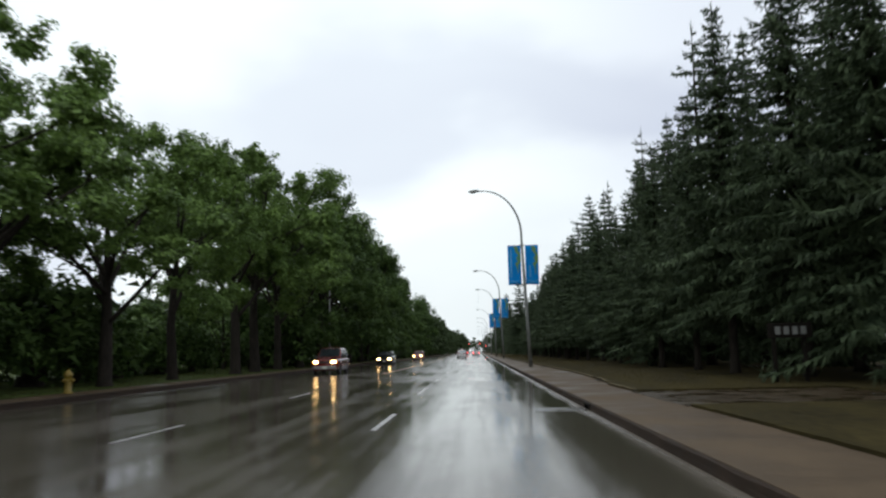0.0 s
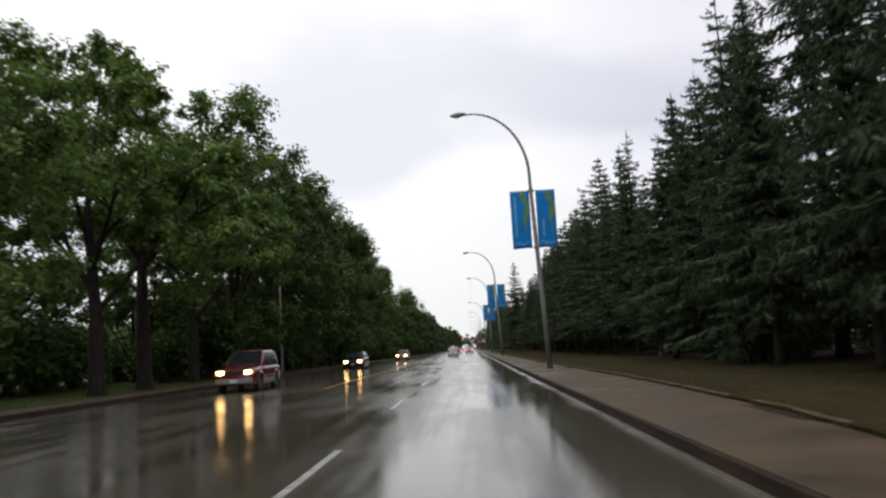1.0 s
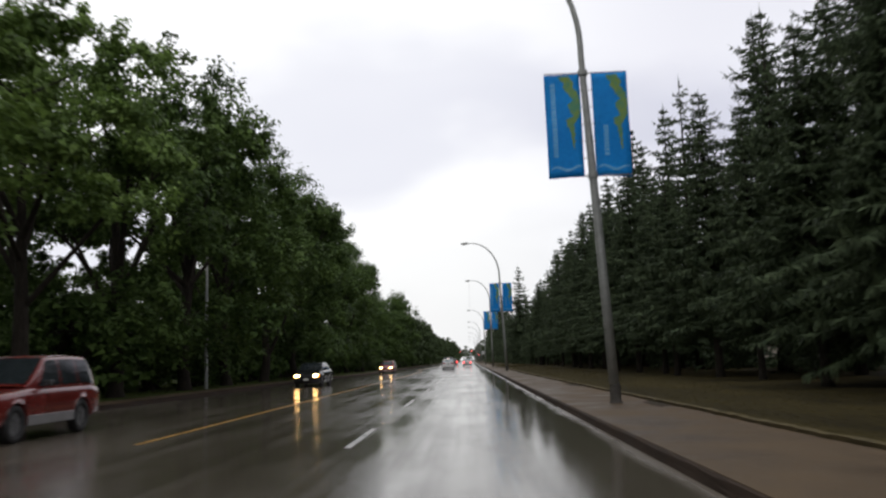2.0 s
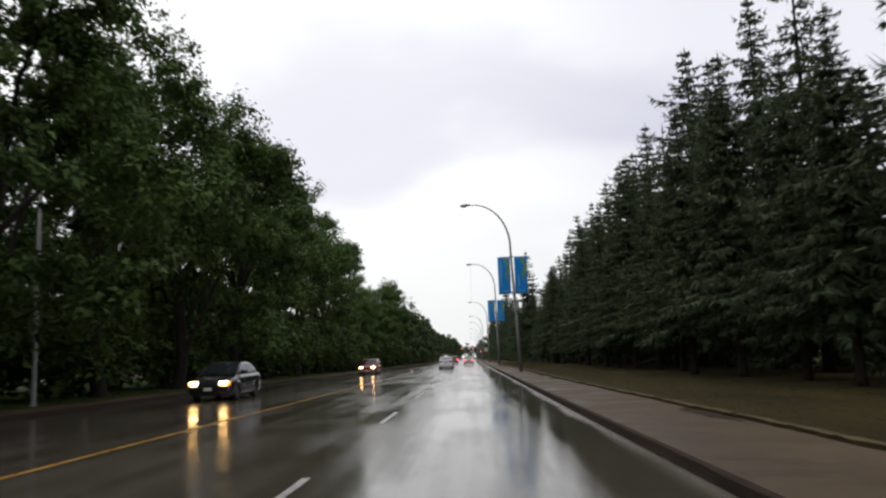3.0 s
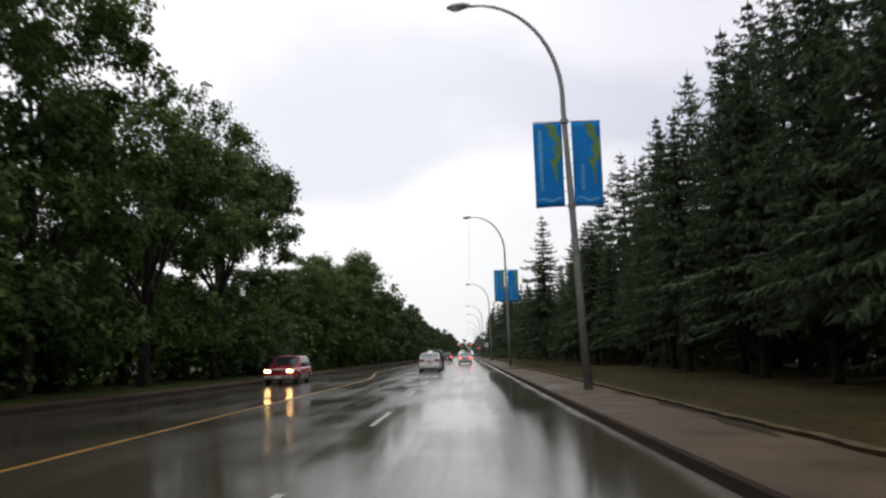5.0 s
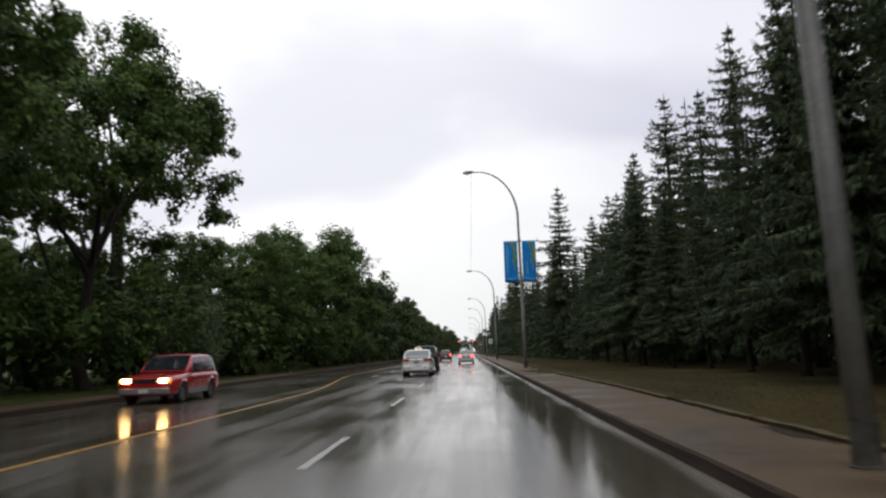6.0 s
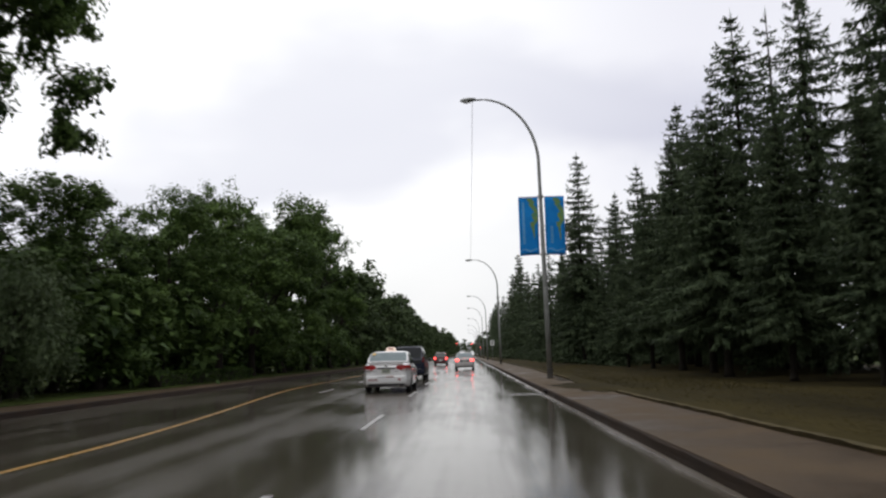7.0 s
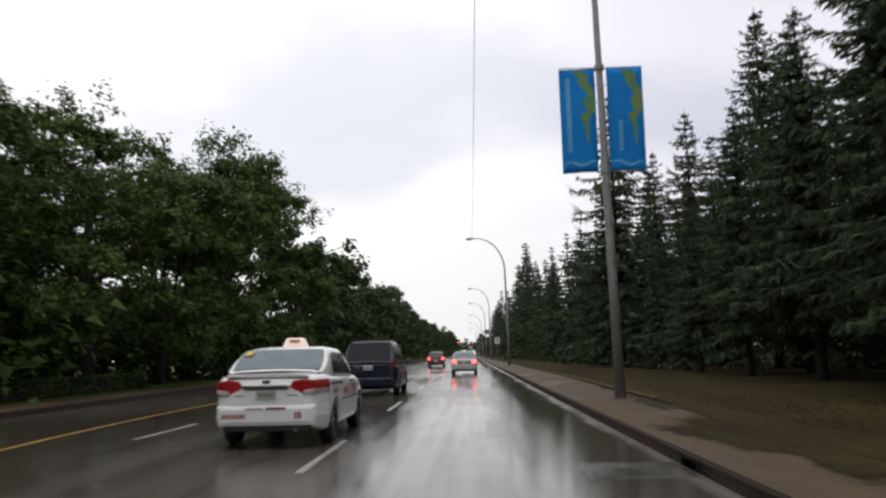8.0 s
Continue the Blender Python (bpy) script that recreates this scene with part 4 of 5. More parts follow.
    # side windows
    for s in (-1, 1):
        for (wa, wc, lean_a, lean_c) in spec["windows"]:
            def fn(u, v, s=s, wa=wa, wc=wc, lean_a=lean_a, lean_c=lean_c):
                a, c = wa + lean_a * v, wc + lean_c * v
                y = a + (c - a) * u
                zb = belt(y) + 0.045
                zt = min(top(y) - 0.085, roof - 0.10)
                z = zb + max(zt - zb, 0.01) * v
                return (s * (side_x(y, z) + 0.009), y, z)
            panel("side_window", fn, 10, 6, CAR_GLASS)

    # rear and front glass lie on the cabin's slopes
    def slope(y_low, y_high, width, inset_low, inset_high):
        def fn(u, v):
            y = y_low + (y_high - y_low) * (inset_low + (1 - inset_low - inset_high) * v)
            x = (u * 2 - 1)
            zt = max(top(y), belt(y) + 0.015)
            xe = side_x(y, belt(y) + (zt - belt(y)) * 0.93) * width
            return (x * xe, y, zt + 0.026 - 0.012 * abs(x) ** 3)
        return fn

    panel("rear_window", slope(yb0, yr0, spec.get("rear_glass_w", 0.9), 0.10, 0.06), 12, 8, spec.get("rear_glass", CAR_GLASS))
    panel("windscreen", slope(yb1, yr1, 0.9, 0.08, 0.05), 12, 8, CAR_GLASS)

    # wheels
    for yw in spec["wheels"]:
        for s in (-1, 1):
            prof = [(-0.10, r * 0.62), (-0.10, r * 0.93), (-0.075, r * 0.99), (0, r), (0.075, r * 0.99), (0.10, r * 0.93), (0.10, r * 0.66), (0.07, r * 0.62)]
            v, f = [], []
            seg = 28
            for k in range(seg):
                a = 6.28318 * k / seg
                for px, pr in prof:
                    v.append((px * s, math.cos(a) * pr, math.sin(a) * pr))
            q = len(prof)
            for k in range(seg):
                for i in range(q - 1):
                    a, b = k * q + i, ((k + 1) % seg) * q + i
                    f.append((a, a + 1, b + 1, b))
            tyre = part_mesh("tyre", fix_normals(mesh_from("tyre", v, f, RUBBER, True)), thing)
            tyre.location = (s * (W - 0.125), yw, r)
            bm = bmesh.new()
            bmesh.ops.create_cone(bm, cap_ends=True, segments=28, radius1=r * 0.63, radius2=r * 0.60, depth=0.02, matrix=Matrix.Translation((s * 0.05, 0, 0)) @ Matrix.Rotation(radians(90), 4, "Y"))
            bmesh.ops.create_cone(bm, cap_ends=True, segments=14, radius1=r * 0.16, radius2=r * 0.13, depth=0.03, matrix=Matrix.Translation((s * 0.075, 0, 0)) @ Matrix.Rotation(radians(90), 4, "Y"))
            for k in range(7):
                add_box(bm, s * 0.068, math.cos(k * 0.8976) * r * 0.36, math.sin(k * 0.8976) * r * 0.36, 0.02, r * 0.42, r * 0.10, 0.004, Euler((k * 0.8976, 0, 0)))
            part("rim", bm, RIM, tyre, "grey spoked rim")

    # wing mirrors
    for s in (-1, 1):
        bm = bmesh.new()
        ym = yb1 - 0.52
        zm = belt(ym) + 0.09
        add_box(bm, s * (wb + 0.13), ym, zm, 0.20, 0.11, 0.13, 0.03)
        add_box(bm, s * (wb + 0.03), ym + 0.02, zm - 0.05, 0.10, 0.05, 0.04, 0.01)
        part("wing_mirror", bm, spec.get("mirror", paint), thing)
    return thing


def shape_part(thing, name, outline, y0, y1, mat, label="", bevel=0.01, mirror=False, flare=1.0):
    """An outline in x and z pushed through from y0 to y1, on the tail or the nose of a vehicle."""
    done = []
    for s in ((-1, 1) if mirror else (1,)):
        bm = bmesh.new()
        a = [bm.verts.new((s * x, y0, z)) for x, z in outline]
        b = [bm.verts.new((s * x * flare, y1, z)) for x, z in outline]
        bm.faces.new(a)
        bm.faces.new(b[::-1])
        for i in range(len(a)):
            j = (i + 1) % len(a)
            bm.faces.new((a[i], b[i], b[j], a[j]))
        if bevel:
            edges = [e for e in bm.edges if abs(e.verts[0].co.y - y0) < 1e-6 and abs(e.verts[1].co.y - y0) < 1e-6]
            bmesh.ops.bevel(bm, geom=edges, offset=bevel, segments=2, affect="EDGES", profile=0.5)
        done.append(part(name, bm, mat, thing, label))
    return done


def bars(parent, name, mat, x0, x1, z0, z1, y, count, label, gap=0.25):
    """Plain bars where lettering stands, facing the rear."""
    bm = bmesh.new()
    w = (x1 - x0) / count
    for i in range(count):
        add_box(bm, x0 + w * (i + 0.5), y, (z0 + z1) / 2, w * (1 - gap), 0.004, z1 - z0)
    return part(name, bm, mat, parent, label)


def letters(parent, name, text, size, where, turn, mat, label):
    cu = bpy.data.curves.new("letters", "FONT")
    cu.body, cu.size, cu.extrude, cu.offset = text, size, 0.002, 0.004
    cu.align_x, cu.align_y = "CENTER", "CENTER"
    tmp = bpy.data.objects.new("letters", cu)
    scene.collection.objects.link(tmp)
    bpy.context.view_layer.update()
    me = bpy.data.meshes.new_from_object(tmp.evaluated_get(bpy.context.evaluated_depsgraph_get()))
    bpy.data.objects.remove(tmp)
    me.transform(Matrix.Translation(where) @ turn.to_matrix().to_4x4())
    me.materials.clear()
    me.materials.append(mat)
    return part_mesh(name, me, parent, label)


REAR_TURN = Euler((radians(90), 0, 0))

# white taxi
TAXI = dict(length=4.5, width=1.75, sill=0.21, wheel_r=0.315, wheels=(0.93, 3.63), roof=1.435, cabin=(0.46, 1.24, 2.50, 3.50), cabin_w=0.93, tumble=0.36,
            deck=[(0, 0.955), (0.08, 1.02), (0.45, 1.035), (1.2, 1.0), (3.3, 0.955), (3.6, 0.93), (4.2, 0.78), (4.5, 0.62)], rear_glass=REAR_GLASS, rear_glass_w=0.92,
            windows=[(1.04, 1.98, 0.30, 0.0), (2.06, 3.18, 0.0, -0.62)], mirror=TRIM, rear_round=0.17, rear_length=0.75)
taxi = vehicle(TAXI, "taxi", "white four-door saloon taxi with a lit roof sign", WHITE_PAINT, "taxi")
taxi.location, taxi.scale = (-3.0, 112.0, 0), (0.975, 0.98, 1.03)
shape_part(taxi, "tail_light", [(0.34, 0.865), (0.40, 0.945), (0.55, 0.970), (0.715, 0.950), (0.735, 0.90), (0.725, 0.775), (0.58, 0.745), (0.50, 0.785), (0.44, 0.83)], -0.055, 0.42, RED_LENS, "red tail light", 0.02, True, 1.19)
shape_part(taxi, "reversing_lens", [(0.535, 0.778), (0.585, 0.812), (0.731, 0.832), (0.726, 0.772), (0.58, 0.742)], -0.064, 0.36, CLEAR_LENS, "clear reversing lens", 0.008, True, 1.175)
shape_part(taxi, "boot_chrome_bar", [(-0.36, 0.848), (0.36, 0.848), (0.345, 0.880), (0.31, 0.894), (-0.31, 0.894), (-0.345, 0.880)], -0.088, 0.05, CHROME, "chrome bar over the plate", 0.01)
shape_part(taxi, "boot_lid", [(-0.58, 0.60), (0.58, 0.60), (0.55, 0.72), (0.49, 0.79), (0.37, 0.845), (-0.37, 0.845), (-0.49, 0.79), (-0.55, 0.72)], -0.052, 0.05, WHITE_PAINT, "", 0.015)
# solid dark strip standing in for the shade under the chrome bar
shape_part(taxi, "boot_bar_shade", [(-0.30, 0.826), (0.30, 0.826), (0.34, 0.845), (-0.34, 0.845)], -0.068, 0.02, TRIM, "dark strip for the shade below the chrome bar", 0.003)
shape_part(taxi, "plate_recess", [(-0.19, 0.675), (0.19, 0.675), (0.24, 0.845), (-0.24, 0.845)], -0.056, 0.0, WHITE_PAINT, "", 0.004)
(tplate,) = shape_part(taxi, "licence_plate", [(-0.155, 0.685), (0.155, 0.685), (0.155, 0.825), (-0.155, 0.825)], -0.066, -0.03, TAXI_PLATE, "pale licence plate with dark bars", 0.004)
bars(tplate, "plate_bars", PLATE_INK, -0.125, 0.125, 0.72, 0.785, -0.068, 6, "dark bars")
shape_part(taxi, "bumper", [(-0.70, 0.315), (0.70, 0.315), (0.73, 0.45), (0.725, 0.60), (0.63, 0.625), (-0.63, 0.625), (-0.725, 0.60), (-0.73, 0.45)], -0.080, 0.40, WHITE_PAINT, "white rear bumper", 0.07, False, 1.19)
shape_part(taxi, "lower_valance", [(-0.62, 0.25), (0.62, 0.25), (0.66, 0.33), (-0.66, 0.33)], -0.045, 0.40, TRIM, "dark lower valance", 0.01)
shape_part(taxi, "boot_spoiler", [(-0.62, 0.995), (0.62, 0.995), (0.57, 1.040), (0.3, 1.054), (-0.3, 1.054), (-0.57, 1.040)], -0.045, 0.14, WHITE_PAINT, "", 0.012)
bars(taxi, "bumper_bars", RED_INK, -0.66, -0.30, 0.435, 0.495, -0.087, 7, "faded red bars on the bumper", 0.38)
bars(taxi, "bumper_bars", GREY_INK, -0.30, -0.04, 0.553, 0.575, -0.087, 7, "grey bars on the bumper")
bars(taxi, "bumper_bars", RED_INK, 0.0, 0.30, 0.55, 0.582, -0.087, 6, "red bars on the bumper", 0.08)
letters(taxi, "taxi_number", "10", 0.125, (0.47, -0.087, 0.465), REAR_TURN, RED_INK, "red number 10")
bars(taxi, "boot_badge", GREY_INK, -0.48, -0.32, 0.735, 0.752, -0.054, 4, "small grey badge bars")
bars(taxi, "boot_badge", GREY_INK, 0.31, 0.47, 0.735, 0.752, -0.054, 4, "small grey badge bars")
shape_part(taxi, "boot_emblem", [(-0.055, 0.905), (0.055, 0.905), (0.06, 0.965), (-0.06, 0.965)], -0.06, 0.0, CHROME, "plain chrome emblem", 0.008)
bm = bmesh.new()
lo = [(-0.22, -0.11, 1.43), (0.22, -0.11, 1.43), (0.22, 0.11, 1.43), (-0.22, 0.11, 1.43)]
hi = [(-0.145, -0.07, 1.585), (0.145, -0.07, 1.585), (0.145, 0.07, 1.585), (-0.145, 0.07, 1.585)]
va, vb = [bm.verts.new((x, y + 1.95, z)) for x, y, z in lo], [bm.verts.new((x, y + 1.95, z)) for x, y, z in hi]
bm.faces.new(va[::-1])
bm.faces.new(vb)
for i in range(4):
    bm.faces.new((va[i], va[(i + 1) % 4], vb[(i + 1) % 4], vb[i]))
bmesh.ops.bevel(bm, geom=list(bm.edges), offset=0.02, segments=2, affect="EDGES", profile=0.5)
roof_sign = part("roof_sign", bm, SIGN_GLOW, taxi, "peach lit roof sign", True)
bm = bmesh.new()
for k, (w, z) in enumerate(((0.20, 1.548), (0.15, 1.520), (0.19, 1.493))):
    add_box(bm, 0, 1.842 - 0.012 * (2 - k) + 0.03, z, w, 0.03, 0.016)
part("sign_bars", bm, RED_INK, roof_sign, "orange-red bars")
rise = math.atan2(0.365, 0.78)
bm = bmesh.new()
add_box(bm, -0.545, 1.01, 1.338, 0.12, 0.15, 0.012, 0.004, Euler((rise, 0, radians(-12))))
part("window_sticker", bm, YELLOW_STICKER, taxi, "yellow sticker in the rear window")
bm = bmesh.new()
bmesh.ops.create_cone(bm, cap_ends=True, segments=12, radius1=0.03, radius2=0.03, depth=0.2, matrix=Matrix.Translation((0.45, 0.02, 0.27)) @ Matrix.Rotation(radians(90), 4, "X"))
part("exhaust_pipe", bm, CHROME, taxi)
for s in (-1, 1):
    bm = bmesh.new()
    add_box(bm, s * 0.868, 2.45, 0.60, 0.014, 1.9, 0.045, 0.003)
    part("side_stripe", bm, GREY_INK, taxi, "dark grey side stripe")
    bm = bmesh.new()
    add_box(bm, s * 0.860, 1.05, 0.885, 0.014, 0.95, 0.03, 0.003)
    part("side_stripe", bm, GREY_INK, taxi, "dark grey side stripe")
    for y0, y1, z0, z1, c in ((0.75, 1.25, 0.72, 0.80, 6), (1.75, 2.35, 0.66, 0.78, 4), (2.55, 3.15, 0.64, 0.80, 3)):
        bm = bmesh.new()
        for i in range(c):
            w = (y1 - y0) / c
            add_box(bm, s * 0.872, y0 + w * (i + 0.5), (z0 + z1) / 2, 0.008, w * 0.78, z1 - z0)
        part("door_bars", bm, FADED_INK, taxi, "red bars on the doors")
    for y0 in (1.55, 2.62):
        bm = bmesh.new()
        add_box(bm, s * 0.872, y0, 0.86, 0.03, 0.17, 0.03, 0.008)
        part("door_handle", bm, TRIM, taxi, "black door handle")

# navy minivan
VAN = dict(length=4.95, width=1.98, sill=0.24, wheel_r=0.335, wheels=(1.0, 3.95), roof=1.80, cabin=(0.03, 0.72, 2.9, 4.15), cabin_w=0.95, tumble=0.28,
           deck=[(0, 1.03), (0.4, 1.06), (3.6, 1.03), (4.2, 0.98), (4.75, 0.82), (4.95, 0.66)], rear_glass_w=0.88, rear_glass=VAN_GLASS,
           windows=[(0.50, 1.55, 0.22, 0.0), (1.63, 2.55, 0.0, 0.0), (2.63, 3.75, 0.0, -0.62)], mirror=BLACK_PAINT, rear_round=0.05)
van = vehicle(VAN, "minivan", "dark navy minivan with a dark roof rack", NAVY_PAINT, "minivan")
van.location = (-3.32, 126.0, 0)
shape_part(van, "tail_light", [(0.82, 0.95), (0.955, 0.95), (0.94, 1.22), (0.845, 1.22)], -0.04, 0.16, DARK_LENS, "dark red tail light", 0.015, True)
shape_part(van, "bumper", [(-0.94, 0.34), (0.94, 0.34), (0.95, 0.50), (0.92, 0.58), (-0.92, 0.58), (-0.95, 0.50)], -0.11, 0.3, NAVY_PAINT, "", 0.03)
shape_part(van, "bumper_step", [(-0.80, 0.585), (0.80, 0.585), (0.78, 0.605), (-0.78, 0.605)], -0.10, 0.05, GREY_TRIM, "grey bumper step", 0.004)
shape_part(van, "tailgate", [(-0.78, 0.61), (0.78, 0.61), (0.79, 1.03), (-0.79, 1.03)], -0.055, 0.05, NAVY_PAINT, "", 0.02)
(vplate,) = shape_part(van, "licence_plate", [(-0.155, 0.86), (0.155, 0.86), (0.155, 1.0), (-0.155, 1.0)], -0.066, -0.03, PLATE, "pale licence plate with dark bars", 0.004)
bars(vplate, "plate_bars", PLATE_INK, -0.125, 0.125, 0.89, 0.96, -0.068, 6, "dark bars")
for s in (-1, 1):
    v, f = tube([(s * 0.66, 0.75, 1.74), (s * 0.66, 0.85, 1.80), (s * 0.66, 2.6, 1.81), (s * 0.66, 2.7, 1.75)], [0.016] * 4, 6)
    part_mesh("roof_rail", mesh_from("roof_rail", v, f, TRIM, True), van)
for yy in (0.9, 1.7):
    v, f = tube([(-0.66, yy, 1.80), (0, yy, 1.81), (0.66, yy, 1.80)], [0.014] * 3, 6)
    part_mesh("roof_bar", mesh_from("roof_bar", v, f, TRIM, True), van)

# champagne saloon, braking
SALOON = dict(length=4.6, width=1.78, sill=0.22, wheel_r=0.32, wheels=(0.98, 3.66), roof=1.46, cabin=(0.40, 1.25, 2.5, 3.5), cabin_w=0.92, tumble=0.36,
              deck=[(0, 0.93), (0.08, 1.0), (0.45, 1.02), (3.3, 0.97), (4.2, 0.80), (4.6, 0.64)], windows=[(1.04, 1.98, 0.30, 0.0), (2.06, 3.18, 0.0, -0.62)], rear_glass=REAR_GLASS, rear_round=0.07)
saloon = vehicle(SALOON, "saloon_car", "champagne saloon car with its brake lights on", SILVER_PAINT, "car")
saloon.location = (-0.43, 150.8, 0)
shape_part(saloon, "brake_light", [(0.52, 0.76), (0.80, 0.74), (0.81, 0.92), (0.56, 0.93)], -0.05, 0.14, BRAKE_LIT, "red lit brake light", 0.012, True)
shape_part(saloon, "high_brake_light", [(-0.16, 1.06), (0.16, 1.06), (0.16, 1.085), (-0.16, 1.085)], 0.50, 0.62, BRAKE_LIT, "red lit high brake light", 0.0)
shape_part(saloon, "bumper", [(-0.82, 0.34), (0.82, 0.34), (0.83, 0.58), (0.78, 0.62), (-0.78, 0.62), (-0.83, 0.58)], -0.085, 0.3, SILVER_PAINT, "", 0.03)
shape_part(saloon, "plate_recess", [(-0.40, 0.68), (0.40, 0.68), (0.40, 0.86), (-0.40, 0.86)], -0.045, 0.0, GREY_TRIM, "", 0.006)
(splate,) = shape_part(saloon, "licence_plate", [(-0.155, 0.70), (0.155, 0.70), (0.155, 0.83), (-0.155, 0.83)], -0.06, -0.02, PLATE, "pale licence plate with dark bars", 0.004)
bars(splate, "plate_bars", PLATE_INK, -0.125, 0.125, 0.73, 0.80, -0.062, 6, "dark bars")

# maroon hatch
HATCH = dict(length=4.3, width=1.78, sill=0.24, wheel_r=0.33, wheels=(0.8, 3.42), roof=1.58, cabin=(0.02, 0.50, 2.3, 3.3), cabin_w=0.93, tumble=0.30,
             deck=[(0, 0.98), (0.4, 1.0), (3.1, 0.98), (4.0, 0.82), (4.3, 0.66)], windows=[(0.50, 1.40, 0.20, 0.0), (1.48, 2.95, 0.0, -0.55)], rear_round=0.05)
hatch = vehicle(HATCH, "hatchback_car", "dark maroon hatchback with red tail lights lit", MAROON_PAINT, "car")
hatch.location = (-3.5, 181.0, 0)
shape_part(hatch, "tail_light", [(0.60, 0.80), (0.84, 0.80), (0.84, 1.02), (0.66, 1.02)], -0.05, 0.14, BRAKE_LIT, "red lit tail light", 0.012, True)
shape_part(hatch, "bumper", [(-0.84, 0.34), (0.84, 0.34), (0.84, 0.56), (-0.84, 0.56)], -0.08, 0.3, MAROON_PAINT, "", 0.03)
shape_part(hatch, "licence_plate", [(-0.155, 0.62), (0.155, 0.62), (0.155, 0.75), (-0.155, 0.75)], -0.05, 0.0, PLATE, "pale licence plate", 0.004)


def oncoming(spec, name, label, paint, category, x, y, low_trim):
    """A vehicle coming the other way, headlights on; y is where its nose stands."""
    L, W = spec["length"], spec["width"] / 2
    car = vehicle(spec, name, label, paint, category)
    car.location, car.rotation_euler = (x, y + L * SIZE, 0), (0, 0, math.pi)
    hz = spec["head_z"]
    shape_part(car, "headlight", [(0.44, hz - 0.06), (0.70, hz - 0.06), (0.74, hz + 0.05), (0.70, hz + 0.08), (0.44, hz + 0.07)], L + 0.055, L - 0.2, HEAD_LIT, "lit warm headlight", 0.01, True)
    shape_part(car, "amber_marker", [(0.72, hz - 0.10), (0.80, hz - 0.08), (0.80, hz + 0.04), (0.74, hz + 0.05)], L + 0.02, L - 0.3, AMBER, "amber marker light", 0.005, True)
    shape_part(car, "grille", [(-0.40, hz - 0.07), (0.40, hz - 0.07), (0.40, hz + 0.07), (-0.40, hz + 0.07)], L + 0.05, L - 0.1, TRIM, "black grille", 0.01)
    shape_part(car, "front_bumper", [(-W * 0.86, 0.36), (W * 0.86, 0.36), (W * 0.88, 0.50), (W * 0.84, 0.56), (-W * 0.84, 0.56), (-W * 0.88, 0.50)], L + 0.10, L - 0.4, low_trim, "front bumper", 0.03)
    shape_part(car, "licence_plate", [(-0.155, 0.40), (0.155, 0.40), (0.155, 0.52), (-0.155, 0.52)], L + 0.108, L + 0.05, PLATE, "pale licence plate", 0.0)
    for s in (-1, 1):
        bm = bmesh.new()
        add_box(bm, s * (W - 0.004), L / 2, 0.40, 0.03, (spec["wheels"][1] - spec["wheels"][0]) - 0.85, 0.20, 0.012)
        part("sill_trim", bm, low_trim, car, "lower side trim")
    return car


SUV = dict(length=4.5, width=1.80, sill=0.30, wheel_r=0.36, wheels=(0.86, 3.60), roof=1.70, cabin=(0.02, 0.34, 2.25, 3.1), cabin_w=0.94, tumble=0.26, head_z=0.80,
           deck=[(0, 1.02), (0.4, 1.06), (3.0, 1.04), (3.3, 1.02), (4.2, 0.95), (4.5, 0.86)], windows=[(0.26, 0.95, 0.12, 0.0), (1.03, 1.75, 0.0, 0.0), (1.83, 2.80, 0.0, -0.45)],
           rear_round=0.05, nose_round=0.10, mirror=BLACK_PAINT)
red_car = oncoming(SUV, "red_estate_car", "bright red estate car with grey lower trim, headlights on", RED_PAINT, "car", -9.55, 91.1, GREY_TRIM)
red_car.scale.z = 0.86
oncoming(SUV, "dark_red_suv", "dark red older sport utility with warm headlights on", RUST_PAINT, "car", -9.5, 14.2, GREY_TRIM)
DARK = dict(SALOON, head_z=0.66, rear_glass=CAR_GLASS)
oncoming(DARK, "black_saloon_car", "black saloon car in the rain with headlights on", BLACK_PAINT, "car", -9.7, 47.3, BLACK_PAINT)


# ---------------------------------------------------------------- road markings
def marking(name, pts, width, mat, label, group=""):
    """A painted line 4 mm above the asphalt along pts, a little uneven at its edges."""
    rnd = random.Random(len(pts) + int(pts[0][1] * 10))
    verts, faces = [], []
    for i, (x, y) in enumerate(pts):
        verts += [(x - width / 2 + rnd.uniform(-0.008, 0.008), y, 0.004), (x + width / 2 + rnd.uniform(-0.008, 0.008), y, 0.004)]
        if i:
            o = 2 * i
            faces.append((o - 2, o - 1, o + 1, o))
    ob = new(name, mesh_from(name, verts, faces, mat))
    return tagged(ob, label, "road marking", group=group, kind="structure")


DASHES = [-32.6, -21.4, -9.9, 1.0, 12.4, 23.7, 34.7, 44.9, 55.6, 66.4, 77.3, 88.1, 98.3, 109.6, 119.6]
DASHES += [119.6 + 10.8 * i for i in range(1, 22)]
for i, dy in enumerate(DASHES):
    dx = -1.80 if dy < -15 else -1.88 if dy < 70 else -2.02
    marking("lane_dash", [(dx, dy + 0.58 * k) for k in range(7)], 0.105, PAINT_WHITE, "worn white lane dash on wet asphalt", "lane dashes")
for dy in (-34, -22.7, -11.0):
    marking("lane_dash", [(-5.7, dy + 0.5 * k) for k in range(7)], 0.105, PAINT_WHITE, "worn white lane dash on wet asphalt", "lane dashes")
for i in range(14):
    marking("lane_dash", [(-5.68, 113.8 + 10.8 * i + 0.5 * k) for k in range(7)], 0.105, PAINT_WHITE, "worn white lane dash on wet asphalt", "lane dashes")


